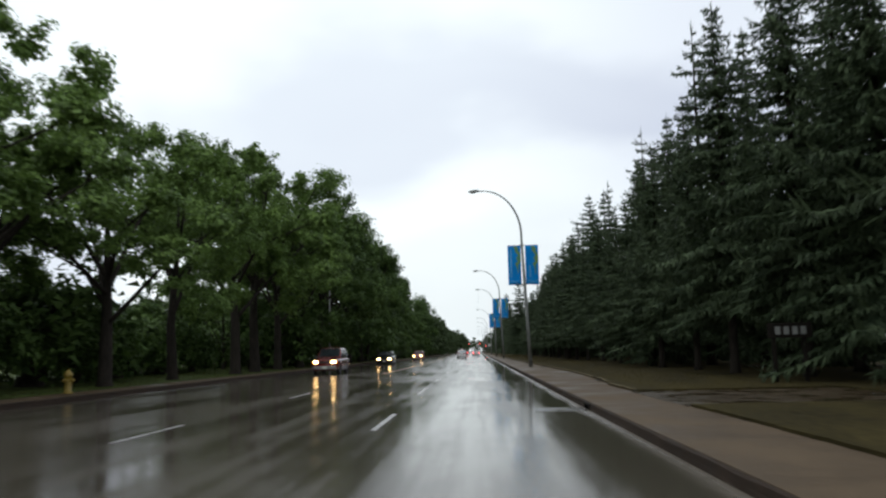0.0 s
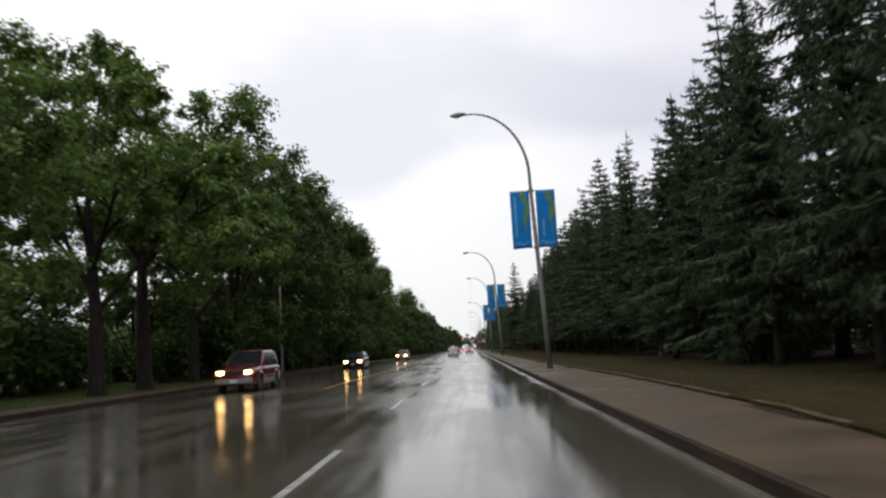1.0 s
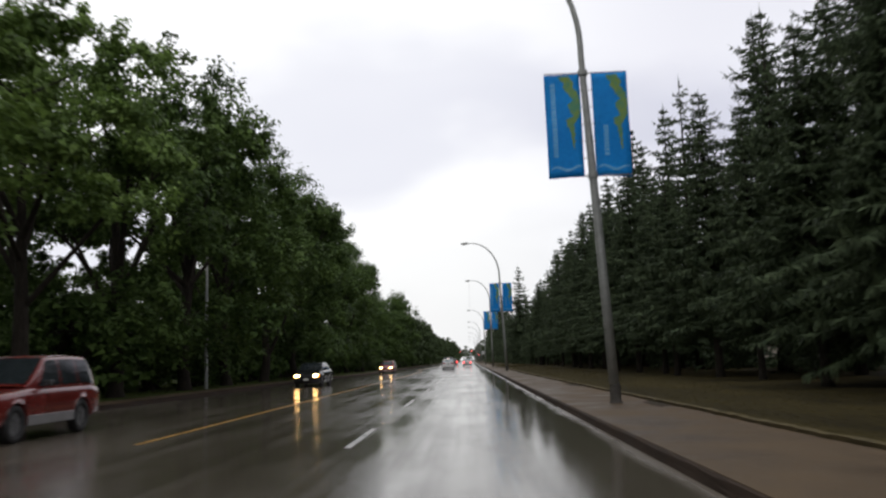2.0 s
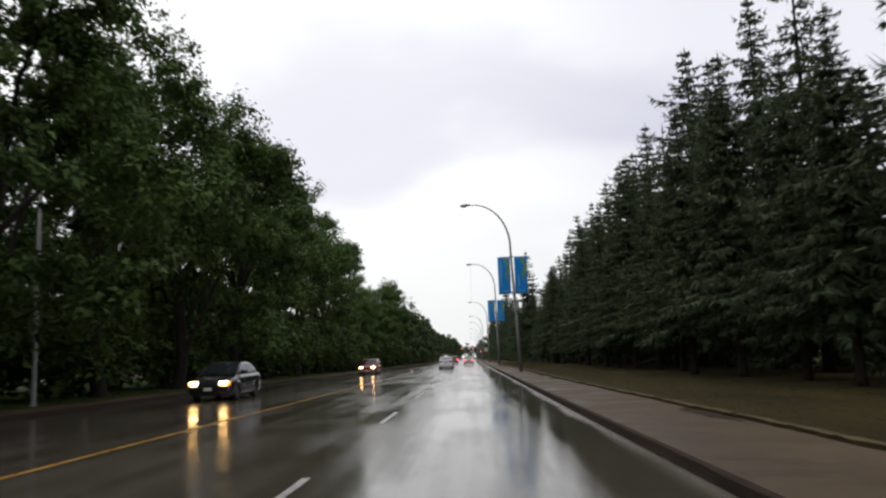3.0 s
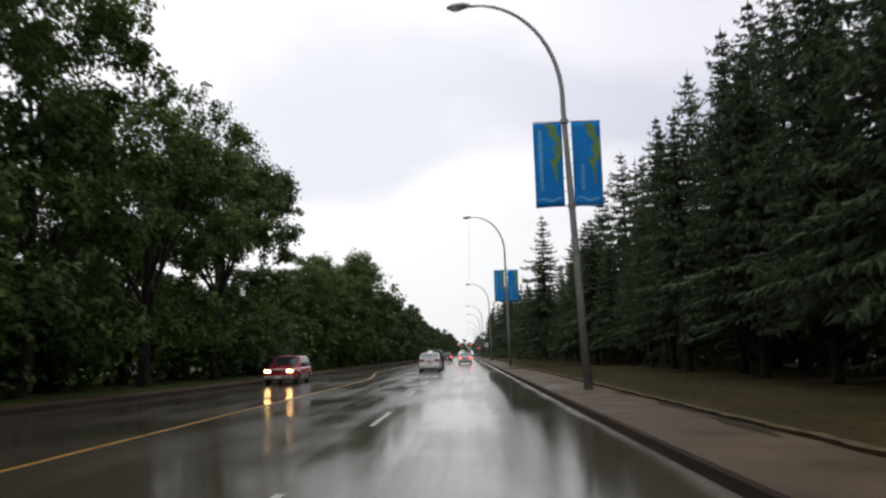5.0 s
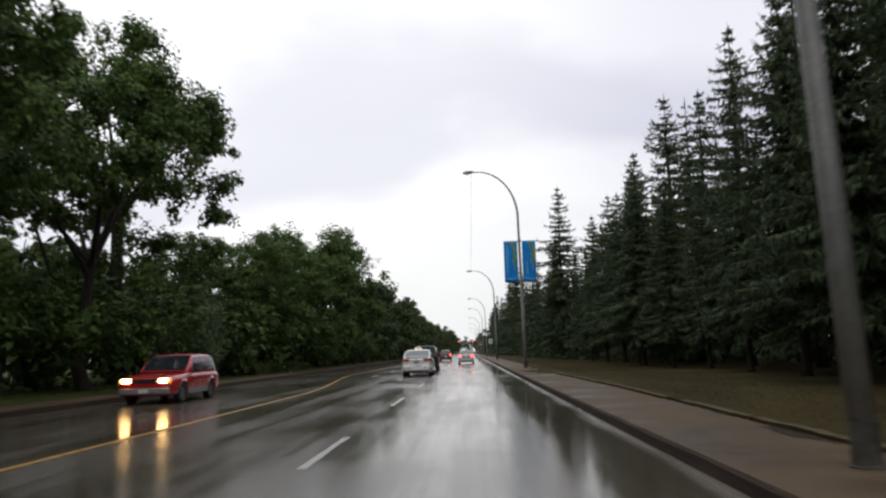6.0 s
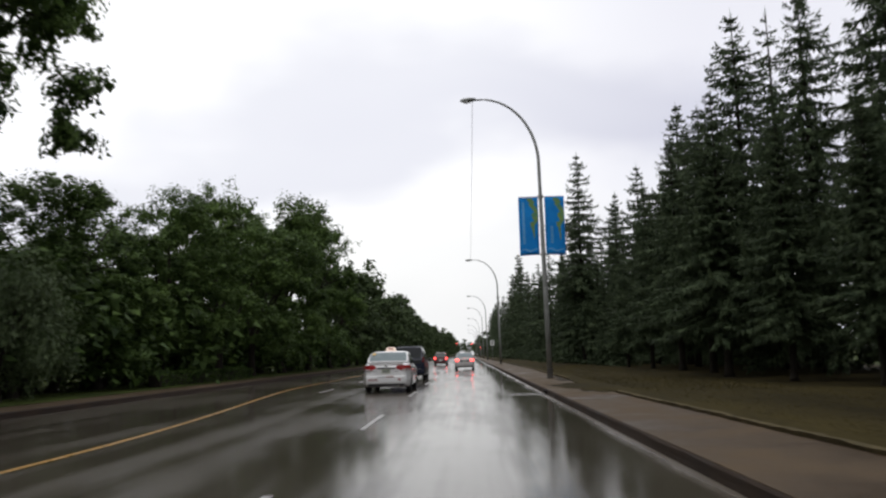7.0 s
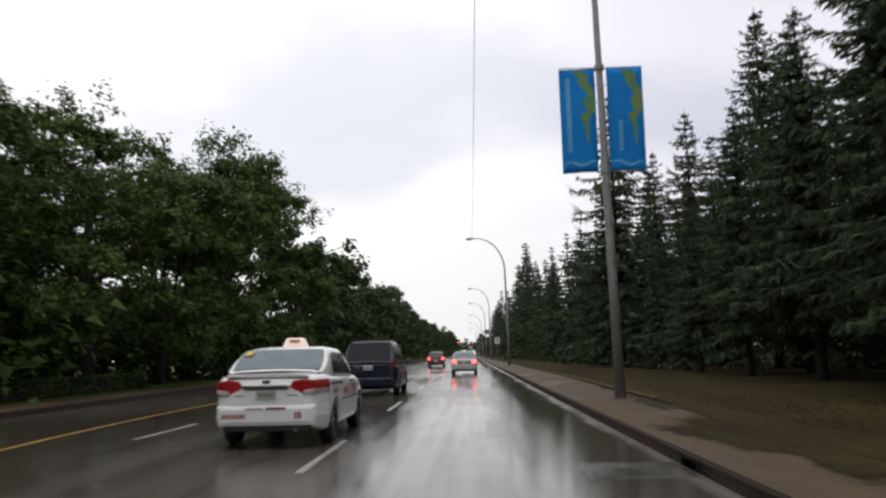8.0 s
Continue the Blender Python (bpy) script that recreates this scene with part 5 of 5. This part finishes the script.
def centre_x(y):
    b = min(max((y - 94) / 27, 0), 1)
    return -5.88 + 0.1 * min(max((y - 70) / 15, 0), 1) - 1.87 * b * b * (3 - 2 * b)


marking("centre_line", [(centre_x(14 + 1.5 * k), 14 + 1.5 * k) for k in range(160)], 0.13, PAINT_YELLOW, "solid yellow centre line on wet asphalt")

# ---------------------------------------------------------------- lawn edging and grass
EDGING = material("pale_edging", (0.045, 0.036, 0.018), (0.120, 0.096, 0.052), rough=0.85, spec=0.08, scale=3, fine=30, bump=0.4)
re_ = random.Random(8)
ey = -13.4
while ey < 150:
    ln = re_.uniform(3.0, 8.0)
    if not (GAP[0] - ln < ey < GAP[1]):
        bm = bmesh.new()
        n = int(ln / 0.25)
        vs = []
        for k in range(n + 1):
            yy = ey + ln * k / n
            x0 = verge_edge(yy) - 0.035 + re_.uniform(-0.014, 0.014)
            w = 0.14 + re_.uniform(-0.03, 0.03)
            vs.append([bm.verts.new(p) for p in ((x0 + 0.03, yy, 0.12), (x0, yy, 0.205 + re_.uniform(0, 0.02)), (x0 + w, yy, 0.212 + re_.uniform(0, 0.012)), (x0 + w, yy, 0.12))])
        for a, b in zip(vs, vs[1:]):
            for q in range(3):
                bm.faces.new((a[q], a[q + 1], b[q + 1], b[q]))
        bm.faces.new(vs[0])
        bm.faces.new(vs[-1][::-1])
        me = bpy.data.meshes.new("lawn_edging")
        bmesh.ops.recalc_face_normals(bm, faces=bm.faces)
        bm.to_mesh(me)
        bm.free()
        me.materials.append(EDGING)
        tagged(new("lawn_edging", me), "low pale lip of turf between pavement and verge", "edging", group="lawn edging", kind="structure")
    ey += ln + re_.choice((0.03, 0.05, 0.3, 1.2))


def grass(name, x0, x1, y0, y1, count, size, mat, label, floor):
    rnd = random.Random(count)
    verts, faces = [], []
    for _ in range(count):
        x, y = rnd.uniform(x0, x1), rnd.uniform(y0, y1)
        h, a = size * rnd.uniform(0.5, 1.4), rnd.uniform(0, 6.28)
        dx, dy = math.cos(a) * 0.011, math.sin(a) * 0.011
        o = len(verts)
        verts += [(x - dx, y - dy, floor), (x + dx, y + dy, floor), (x + rnd.uniform(-0.05, 0.05), y + rnd.uniform(-0.05, 0.05), floor + 0.01 + h)]
        faces.append((o, o + 1, o + 2))
    return tagged(new(name, mesh_from(name, verts, faces, mat)), label, "grass", kind="stuff")


grass("verge_grass", PATH_EDGE + 0.25, 9.4, -13.6, 150, 60000, 0.024, GRASS, "thin wet brownish grass on the verge", 0.195)
grass("lawn_grass", -22, -14.4, -30, 150, 12000, 0.08, GRASS, "wet green grass below the leafy trees", 0.15)

# wet earth and needles washed over the pavement's edge
def thinning(name, source):
    """The same earth, thinning out to nothing in patches towards its rim."""
    m = source.copy()
    m.name = name
    n, l = m.node_tree.nodes, m.node_tree.links
    depth = n.new("ShaderNodeAttribute")
    depth.attribute_name = "earth_depth"
    co = n.new("ShaderNodeTexCoord")
    speck = n.new("ShaderNodeTexNoise")
    speck.inputs["Scale"].default_value, speck.inputs["Detail"].default_value, speck.inputs["Roughness"].default_value = 5.0, 6, 0.7
    l.new(co.outputs["Object"], speck.inputs[0])
    add = n.new("ShaderNodeMath")
    add.operation = "ADD"
    l.new(depth.outputs["Fac"], add.inputs[0])
    l.new(speck.outputs[0], add.inputs[1])
    cover = n.new("ShaderNodeMapRange")
    cover.interpolation_type = "SMOOTHSTEP"
    cover.inputs["From Min"].default_value, cover.inputs["From Max"].default_value = 0.62, 1.15
    l.new(add.outputs[0], cover.inputs["Value"])
    clear = n.new("ShaderNodeBsdfTransparent")
    mix = n.new("ShaderNodeMixShader")
    l.new(cover.outputs["Result"], mix.inputs[0])
    l.new(clear.outputs[0], mix.inputs[1])
    l.new(n["Principled BSDF"].outputs[0], mix.inputs[2])
    l.new(mix.outputs[0], n["Material Output"].inputs[0])
    return m


EARTH_FILM, SOIL_FILM = thinning("worn_earth_film", LAWN), thinning("wet_soil_film", SOIL)
rm = random.Random(23)
RINGS = ((0.35, 1.0), (0.62, 0.75), (0.85, 0.3), (1.12, 0.0))
for k in range(13):
    my = rm.uniform(-30, 102) if k > 2 else 118 + 3.5 * k
    mx = verge_edge(my) - rm.uniform(0.0, 0.25)
    wide, ln = rm.uniform(0.14, 0.34), rm.uniform(0.9, 2.4)
    ph = rm.uniform(0, 6.28)
    if k == 3:
        mx, my, wide, ln = 4.1, 110.2, 1.35, 4.6
    verts, depth = [(mx, my, 0.1592)], [1.0]
    rim = [1 + 0.18 * math.sin(2 * a + ph) + 0.14 * math.sin(5 * a + 2 * ph) + 0.10 * math.sin(11 * a + ph) for a in (6.283 * i / 64 for i in range(64))]
    for q, dep in RINGS:
        for i, w in enumerate(rim):
            a = 6.283 * i / 64
            verts.append((mx + math.cos(a) * wide * w * q, my + math.sin(a) * ln * w * q, 0.1575 + 0.0015 * dep))
            depth.append(dep)
    faces = [(0, i + 1, (i + 1) % 64 + 1) for i in range(64)]
    for j in range(len(RINGS) - 1):
        o = 1 + 64 * j
        faces += [(o + i, o + 64 + i, o + 64 + (i + 1) % 64, o + (i + 1) % 64) for i in range(64)]
    em = mesh_from("wet_earth", verts, faces, EARTH_FILM if k == 3 else SOIL_FILM)
    em.attributes.new("earth_depth", "FLOAT", "POINT").data.foreach_set("value", depth)
    tagged(new("wet_earth", em), "dark wet earth washed over the pavement edge", "earth", group="patches of wet earth", kind="structure")

# ---------------------------------------------------------------- storm drains let into the kerb
IRON = material("cast_iron", (0.008, 0.007, 0.006), (0.022, 0.018, 0.015), rough=0.85, scale=6, fine=30, bump=0.3, spec=0.15)
COLLAR = material("drain_collar_concrete", (0.036, 0.031, 0.024), (0.074, 0.064, 0.050), rough=0.2, scale=1.2, fine=30, bump=0.04, rough_span=0.1, spec=0.45)


def storm_drain(y):
    d = tagged(new("storm_drain"), "dark iron storm drain mouth in the kerb with a concrete collar", "storm drain", group="storm drains")
    d.location = (KERB_X, y, 0)
    bm = bmesh.new()
    add_box(bm, -0.60, 0, -0.02, 1.10, 1.15, 0.052, 0.006)
    part("collar", bm, COLLAR, d, "wet concrete collar in the road")
    bm = bmesh.new()
    add_box(bm, 0.03, 0, 0.075, 0.10, 0.74, 0.135, 0.012)
    hood = part("hood", bm, IRON, d, "cast-iron kerb hood")
    # no real hole: the opening's darkness is the black colour of a slab
    bm = bmesh.new()
    add_box(bm, -0.018, 0, 0.06, 0.012, 0.58, 0.075, 0.003)
    part("mouth", bm, MOUTH, hood, "black slab painted as the dark opening")
    return d


# near-black colour that stands in for the dark inside the drain
MOUTH = material("opening_shade_black", (0.002, 0.002, 0.002), (0.004, 0.004, 0.004), rough=1.0, bump=0, spec=0.0)
storm_drain(-17.45)
storm_drain(109.4)

# ---------------------------------------------------------------- slim pole below the leafy trees
slim = tagged(new("utility_pole"), "slim pale grey steel pole beside the leafy trees", "pole")
slim.location = (-14.9, 44.8, 0.13)
v, f = tube([(0, 0, 0), (0, 0, 0.04), (0, 0, 0.05), (0, 0, 3.5), (0.02, 0, 7.6)], [0.16, 0.16, 0.10, 0.085, 0.06], 10)
part_mesh("shaft", fix_normals(mesh_from("shaft", v, f, STEEL, True)), slim)
v, f = tube([(0, 0, 7.6), (0, 0, 7.65), (0, 0, 7.7)], [0.075, 0.07, 0.02], 10)
part_mesh("cap", fix_normals(mesh_from("cap", v, f, OLD_STEEL, True)), slim)

# ---------------------------------------------------------------- wire between two lamps
v, f = tube([(0.42, 120.0 + 54.4 * k / 12, 13.2 - 1.1 * k / 12 - 0.5 * (1 - (k / 6 - 1) ** 2)) for k in range(13)], [0.011] * 13, 5)
tagged(new("overhead_wire", mesh_from("overhead_wire", v, f, TRIM)), "thin dark wire strung between two street lamps", "wire")

# ---------------------------------------------------------------- signals and road sign
SIGNAL_BOX = material("signal_housing", (0.02, 0.02, 0.02), (0.04, 0.04, 0.04), rough=0.5)
SIGNAL_RED = material("lit_red_signal", (0.5, 0.02, 0.02), (0.6, 0.03, 0.03), rough=0.3, bump=0, emit=(1.0, 0.07, 0.05, 9.0))
SIGNAL_DARK = material("unlit_signal_lens", (0.03, 0.04, 0.03), (0.05, 0.06, 0.05), rough=0.3, bump=0)
SIGN_WHITE = material("white_sign_face", (0.55, 0.55, 0.53), (0.7, 0.7, 0.68), rough=0.4, scale=5, bump=0)


def signal_head(parent, x, y, z):
    bm = bmesh.new()
    add_box(bm, x, y, z, 0.36, 0.22, 1.1, 0.04)
    head = part("signal_head", bm, SIGNAL_BOX, parent, "dark signal head")
    for k, mat in ((0.33, SIGNAL_RED), (0.0, SIGNAL_DARK), (-0.33, SIGNAL_DARK)):
        bm = bmesh.new()
        bmesh.ops.create_cone(bm, cap_ends=True, segments=16, radius1=0.15, radius2=0.14, depth=0.05, matrix=Matrix.Translation((x, y - 0.125, z + k)) @ Matrix.Rotation(radians(90), 4, "X"))
        part("signal_lens", bm, mat, head, "red light lit" if k > 0 else "dark lens")


def traffic_signal(x, y, arm):
    t = tagged(new("traffic_signal"), "grey traffic signal post showing red lights", "traffic signal", group="traffic signals")
    v, f = tube([(x, y, 0.1), (x, y, 0.6), (x, y, 5.6)], [0.14, 0.10, 0.08], 10)
    part_mesh("post", mesh_from("post", v, f, STEEL, True), t)
    signal_head(t, x - 0.3, y, 3.5)
    if arm:
        v, f = tube([(x, y, 5.3), (x - arm * 0.5, y, 5.75), (x - arm, y, 5.85)], [0.08, 0.06, 0.045], 8)
        part_mesh("mast_arm", mesh_from("mast_arm", v, f, STEEL, True), t)
        signal_head(t, x - arm, y, 5.2)
        signal_head(t, x - arm * 0.4, y, 5.1)
    return t


traffic_signal(4.9, 400, 9.4)

post = tagged(new("road_sign"), "small white road sign on a thin post by the kerb", "road sign")
v, f = tube([(3.56, 205, 0.1), (3.56, 205, 3.4)], [0.035, 0.03], 8)
part_mesh("post", mesh_from("post", v, f, STEEL, True), post)
bm = bmesh.new()
add_box(bm, 3.56, 204.94, 2.95, 0.62, 0.02, 0.8, 0.008)
plate = part("sign_plate", bm, SIGN_WHITE, post, "white sign plate")
bm = bmesh.new()
add_box(bm, 3.56, 204.926, 3.05, 0.16, 0.006, 0.34)
add_box(bm, 3.56, 204.926, 2.74, 0.16, 0.006, 0.10)
part("sign_symbol", bm, TRIM, plate, "dark bars")

# ---------------------------------------------------------------- address board among the spruces
BOARD = material("dark_board", (0.008, 0.007, 0.006), (0.020, 0.016, 0.013), rough=0.8, scale=3, bump=0.2, stretch=(1, 1, 6), spec=0.05)
DULL_WHITE = material("weathered_white_paint", (0.14, 0.14, 0.13), (0.24, 0.24, 0.225), rough=0.7, scale=8, bump=0.1)
board = tagged(new("address_board"), "dark wooden address board with four pale bars", "sign")
bm = bmesh.new()
add_box(bm, 9.2, -11.0, 1.83, 1.3, 0.08, 0.44, 0.015)
face = part("panel", bm, BOARD, board)
for px in (8.75, 9.65):
    bm = bmesh.new()
    add_box(bm, px, -10.9, 1.05, 0.11, 0.11, 2.0, 0.01)
    part("post", bm, BOARD, board)
bm = bmesh.new()
for k in range(4):
    add_box(bm, 8.83 + 0.25 * k, -11.046, 1.83, 0.15, 0.012, 0.24, 0.02)
part("pale_bars", bm, DULL_WHITE, face, "four pale bars")
board.location = (0.06, 0, -0.115)

# ---------------------------------------------------------------- fire hydrant
HYDRANT = material("yellow_hydrant_paint", (0.17, 0.115, 0.012), (0.27, 0.185, 0.02), rough=0.45, scale=8, bump=0.1)
hyd = tagged(new("fire_hydrant"), "yellow cast-iron fire hydrant on the lawn edge", "fire hydrant")
hyd.location = (-14.0, -8.2, 0.14)
v, f = tube([(0, 0, 0), (0, 0, 0.05), (0, 0, 0.06), (0, 0, 0.55), (0, 0, 0.60), (0, 0, 0.62), (0, 0, 0.70), (0, 0, 0.78), (0, 0, 0.82)], [0.17, 0.17, 0.115, 0.115, 0.15, 0.15, 0.12, 0.06, 0.03], 14)
part_mesh("body", fix_normals(mesh_from("body", v, f, HYDRANT, True)), hyd)
for d in ((1, 0), (-1, 0), (0, -1)):
    v, f = tube([(0, 0, 0.45), (d[0] * 0.18, d[1] * 0.18, 0.45), (d[0] * 0.2, d[1] * 0.2, 0.45)], [0.065, 0.065, 0.05], 10)
    part_mesh("outlet", mesh_from("outlet", v, f, HYDRANT, True), hyd)

# ---------------------------------------------------------------- houses behind the leafy trees
STUCCO = material("beige_stucco", (0.20, 0.17, 0.14), (0.30, 0.26, 0.22), rough=0.85, scale=1.2, fine=40, bump=0.3)
SHINGLE = material("brown_shingles", (0.20, 0.165, 0.135), (0.31, 0.26, 0.21), rough=0.8, scale=2.0, fine=12, bump=0.5, stretch=(1, 0.3, 3))
FRAME_WHITE = material("white_window_frame", (0.5, 0.5, 0.48), (0.65, 0.65, 0.62), rough=0.5, bump=0)


def bungalow(x, y, wide, deep, label):
    h = tagged(new("house"), label, "house", group="houses behind the trees")
    h.location = (x, y, 0.1)
    bm = bmesh.new()
    add_box(bm, 0, 0, 1.36, deep, wide, 2.72)
    part("wall", bm, STUCCO, h)
    bm = bmesh.new()
    e = 0.5
    a = [bm.verts.new(p) for p in ((-deep / 2 - e, -wide / 2 - e, 2.75), (deep / 2 + e, -wide / 2 - e, 2.75), (deep / 2 + e, wide / 2 + e, 2.75), (-deep / 2 - e, wide / 2 + e, 2.75))]
    b = [bm.verts.new(p) for p in ((0, -wide / 2 + 2.2, 4.7), (0, wide / 2 - 2.2, 4.7))]
    for q in ((a[0], a[1], b[0]), (a[1], a[2], b[1], b[0]), (a[2], a[3], b[1]), (a[3], a[0], b[0], b[1]), (a[3], a[2], a[1], a[0])):
        bm.faces.new(q)
    part("roof", bm, SHINGLE, h, "brown shingled hip roof")
    for wy in (-wide * 0.3, wide * 0.05, wide * 0.34):
        bm = bmesh.new()
        add_box(bm, deep / 2 + 0.03, wy, 1.6, 0.10, 1.6, 1.2, 0.02)
        w = part("window", bm, FRAME_WHITE, h, "white-framed window")
        for s in (-0.38, 0.38):
            bm = bmesh.new()
            add_box(bm, deep / 2 + 0.085, wy + s, 1.6, 0.012, 0.68, 1.04)
            part("pane", bm, CAR_GLASS, w)
    bm = bmesh.new()
    add_box(bm, deep / 2 + 0.03, -wide * 0.12, 1.05, 0.08, 0.95, 2.1, 0.01)
    part("door", bm, BOARD, h, "dark front door")
    return h


bungalow(-38, 63, 14, 9, "low beige bungalow with a brown shingled roof")
bungalow(-38, 112, 12, 9, "low beige bungalow half hidden behind trees")
for hy in (70, 103):
    bungalow(36, hy, 13, 9, "low beige bungalow behind the spruces").rotation_euler = (0, 0, math.pi)

# ---------------------------------------------------------------- shrubs
shrub_label = "dense leafy shrub on the lawn behind the trees"
shrubs = [tree_from(*broad_meshes(70 + i, 9000 if i == 2 else 2600, 0.16 if i == 2 else 0.32, m, height=4.0, spread=2.3, clear=0.25, limbs=5, lobes=26), "shrub", lab, "shrub", "shrubs along the lawn")
          for i, (m, lab) in enumerate(((LEAF, shrub_label), (LEAF, shrub_label), (LEAF_PALE, "pale grey-green rounded shrub beside the pavement")))]
rb = random.Random(17)
spots = [(-14.4, 107.5, 4.6, 2, 0.55), (-15.6, 110.5, 3.8, 2, 0.8), (-17.0, 113.5, 5.2, 0, 1.1), (-16.4, 118.0, 4.8, 1, 1.1)]
yy = -26.0
while yy < 168:
    near = -18.0 if yy > 112 else -19.0 if yy > 30 else -19.5 if yy < 4 else -22.0
    spots.append((near + rb.uniform(-1.2, 1.2), yy, rb.uniform(3.0, 5.2), rb.choice((0, 1)), rb.uniform(1.0, 1.3)))
    yy += rb.uniform(3.3, 4.8)
for k in range(24):
    spots.append((-27.5 + rb.uniform(-1.5, 1.5), -27.0 + 3.9 * k + rb.uniform(-0.8, 0.8), rb.uniform(3.8, 4.8), rb.choice((0, 1)), rb.uniform(1.2, 1.5)))
while yy < 300:
    spots.append((-17.0 + rb.uniform(-1.0, 1.0), yy, rb.uniform(3.4, 5.0), rb.choice((0, 1)), 1.3))
    yy += rb.uniform(4.5, 6.5)
plant(shrubs, spots, 4.0)

# ---------------------------------------------------------------- low hedge at the lawn's edge
def hedge(x, y0, y1, wide, tall, leaves):
    rnd = random.Random(91)
    verts, faces = [], []
    for _ in range(leaves):
        y = rnd.uniform(y0, y1)
        u, v = rnd.uniform(-1, 1), rnd.uniform(0, 1)
        if rnd.random() < 0.5:
            v = 1 - 0.08 * rnd.random()
        else:
            u = math.copysign(1 - 0.12 * rnd.random(), u)
        p = Vector((x + u * wide / 2, y, 0.16 + tall * v + 0.05 * math.sin(1.3 * y)))
        d = Vector((rnd.uniform(-1, 1), rnd.uniform(-1, 1), rnd.uniform(-0.5, 1))).normalized()
        n = d.cross(Vector((rnd.uniform(-1, 1), rnd.uniform(-1, 1), rnd.uniform(-1, 1)))).normalized()
        s = rnd.uniform(0.04, 0.08)
        o = len(verts)
        verts += [p - d * s, p + n * s * 0.6, p + d * s, p - n * s * 0.6]
        faces.append((o, o + 1, o + 2, o + 3))
    thing = tagged(new("hedge"), "low clipped green hedge along the lawn edge", "hedge")
    part_mesh("foliage", mesh_from("foliage", verts, faces, LEAF), thing)
    bm = bmesh.new()
    add_box(bm, x, (y0 + y1) / 2, 0.14 + tall * 0.45, wide * 0.7, y1 - y0 - 0.2, tall * 0.85, 0.05)
    part("woody_core", bm, BARK, thing)
    return thing


hedge(-14.1, 119.0, 134.0, 0.8, 0.62, 5000)
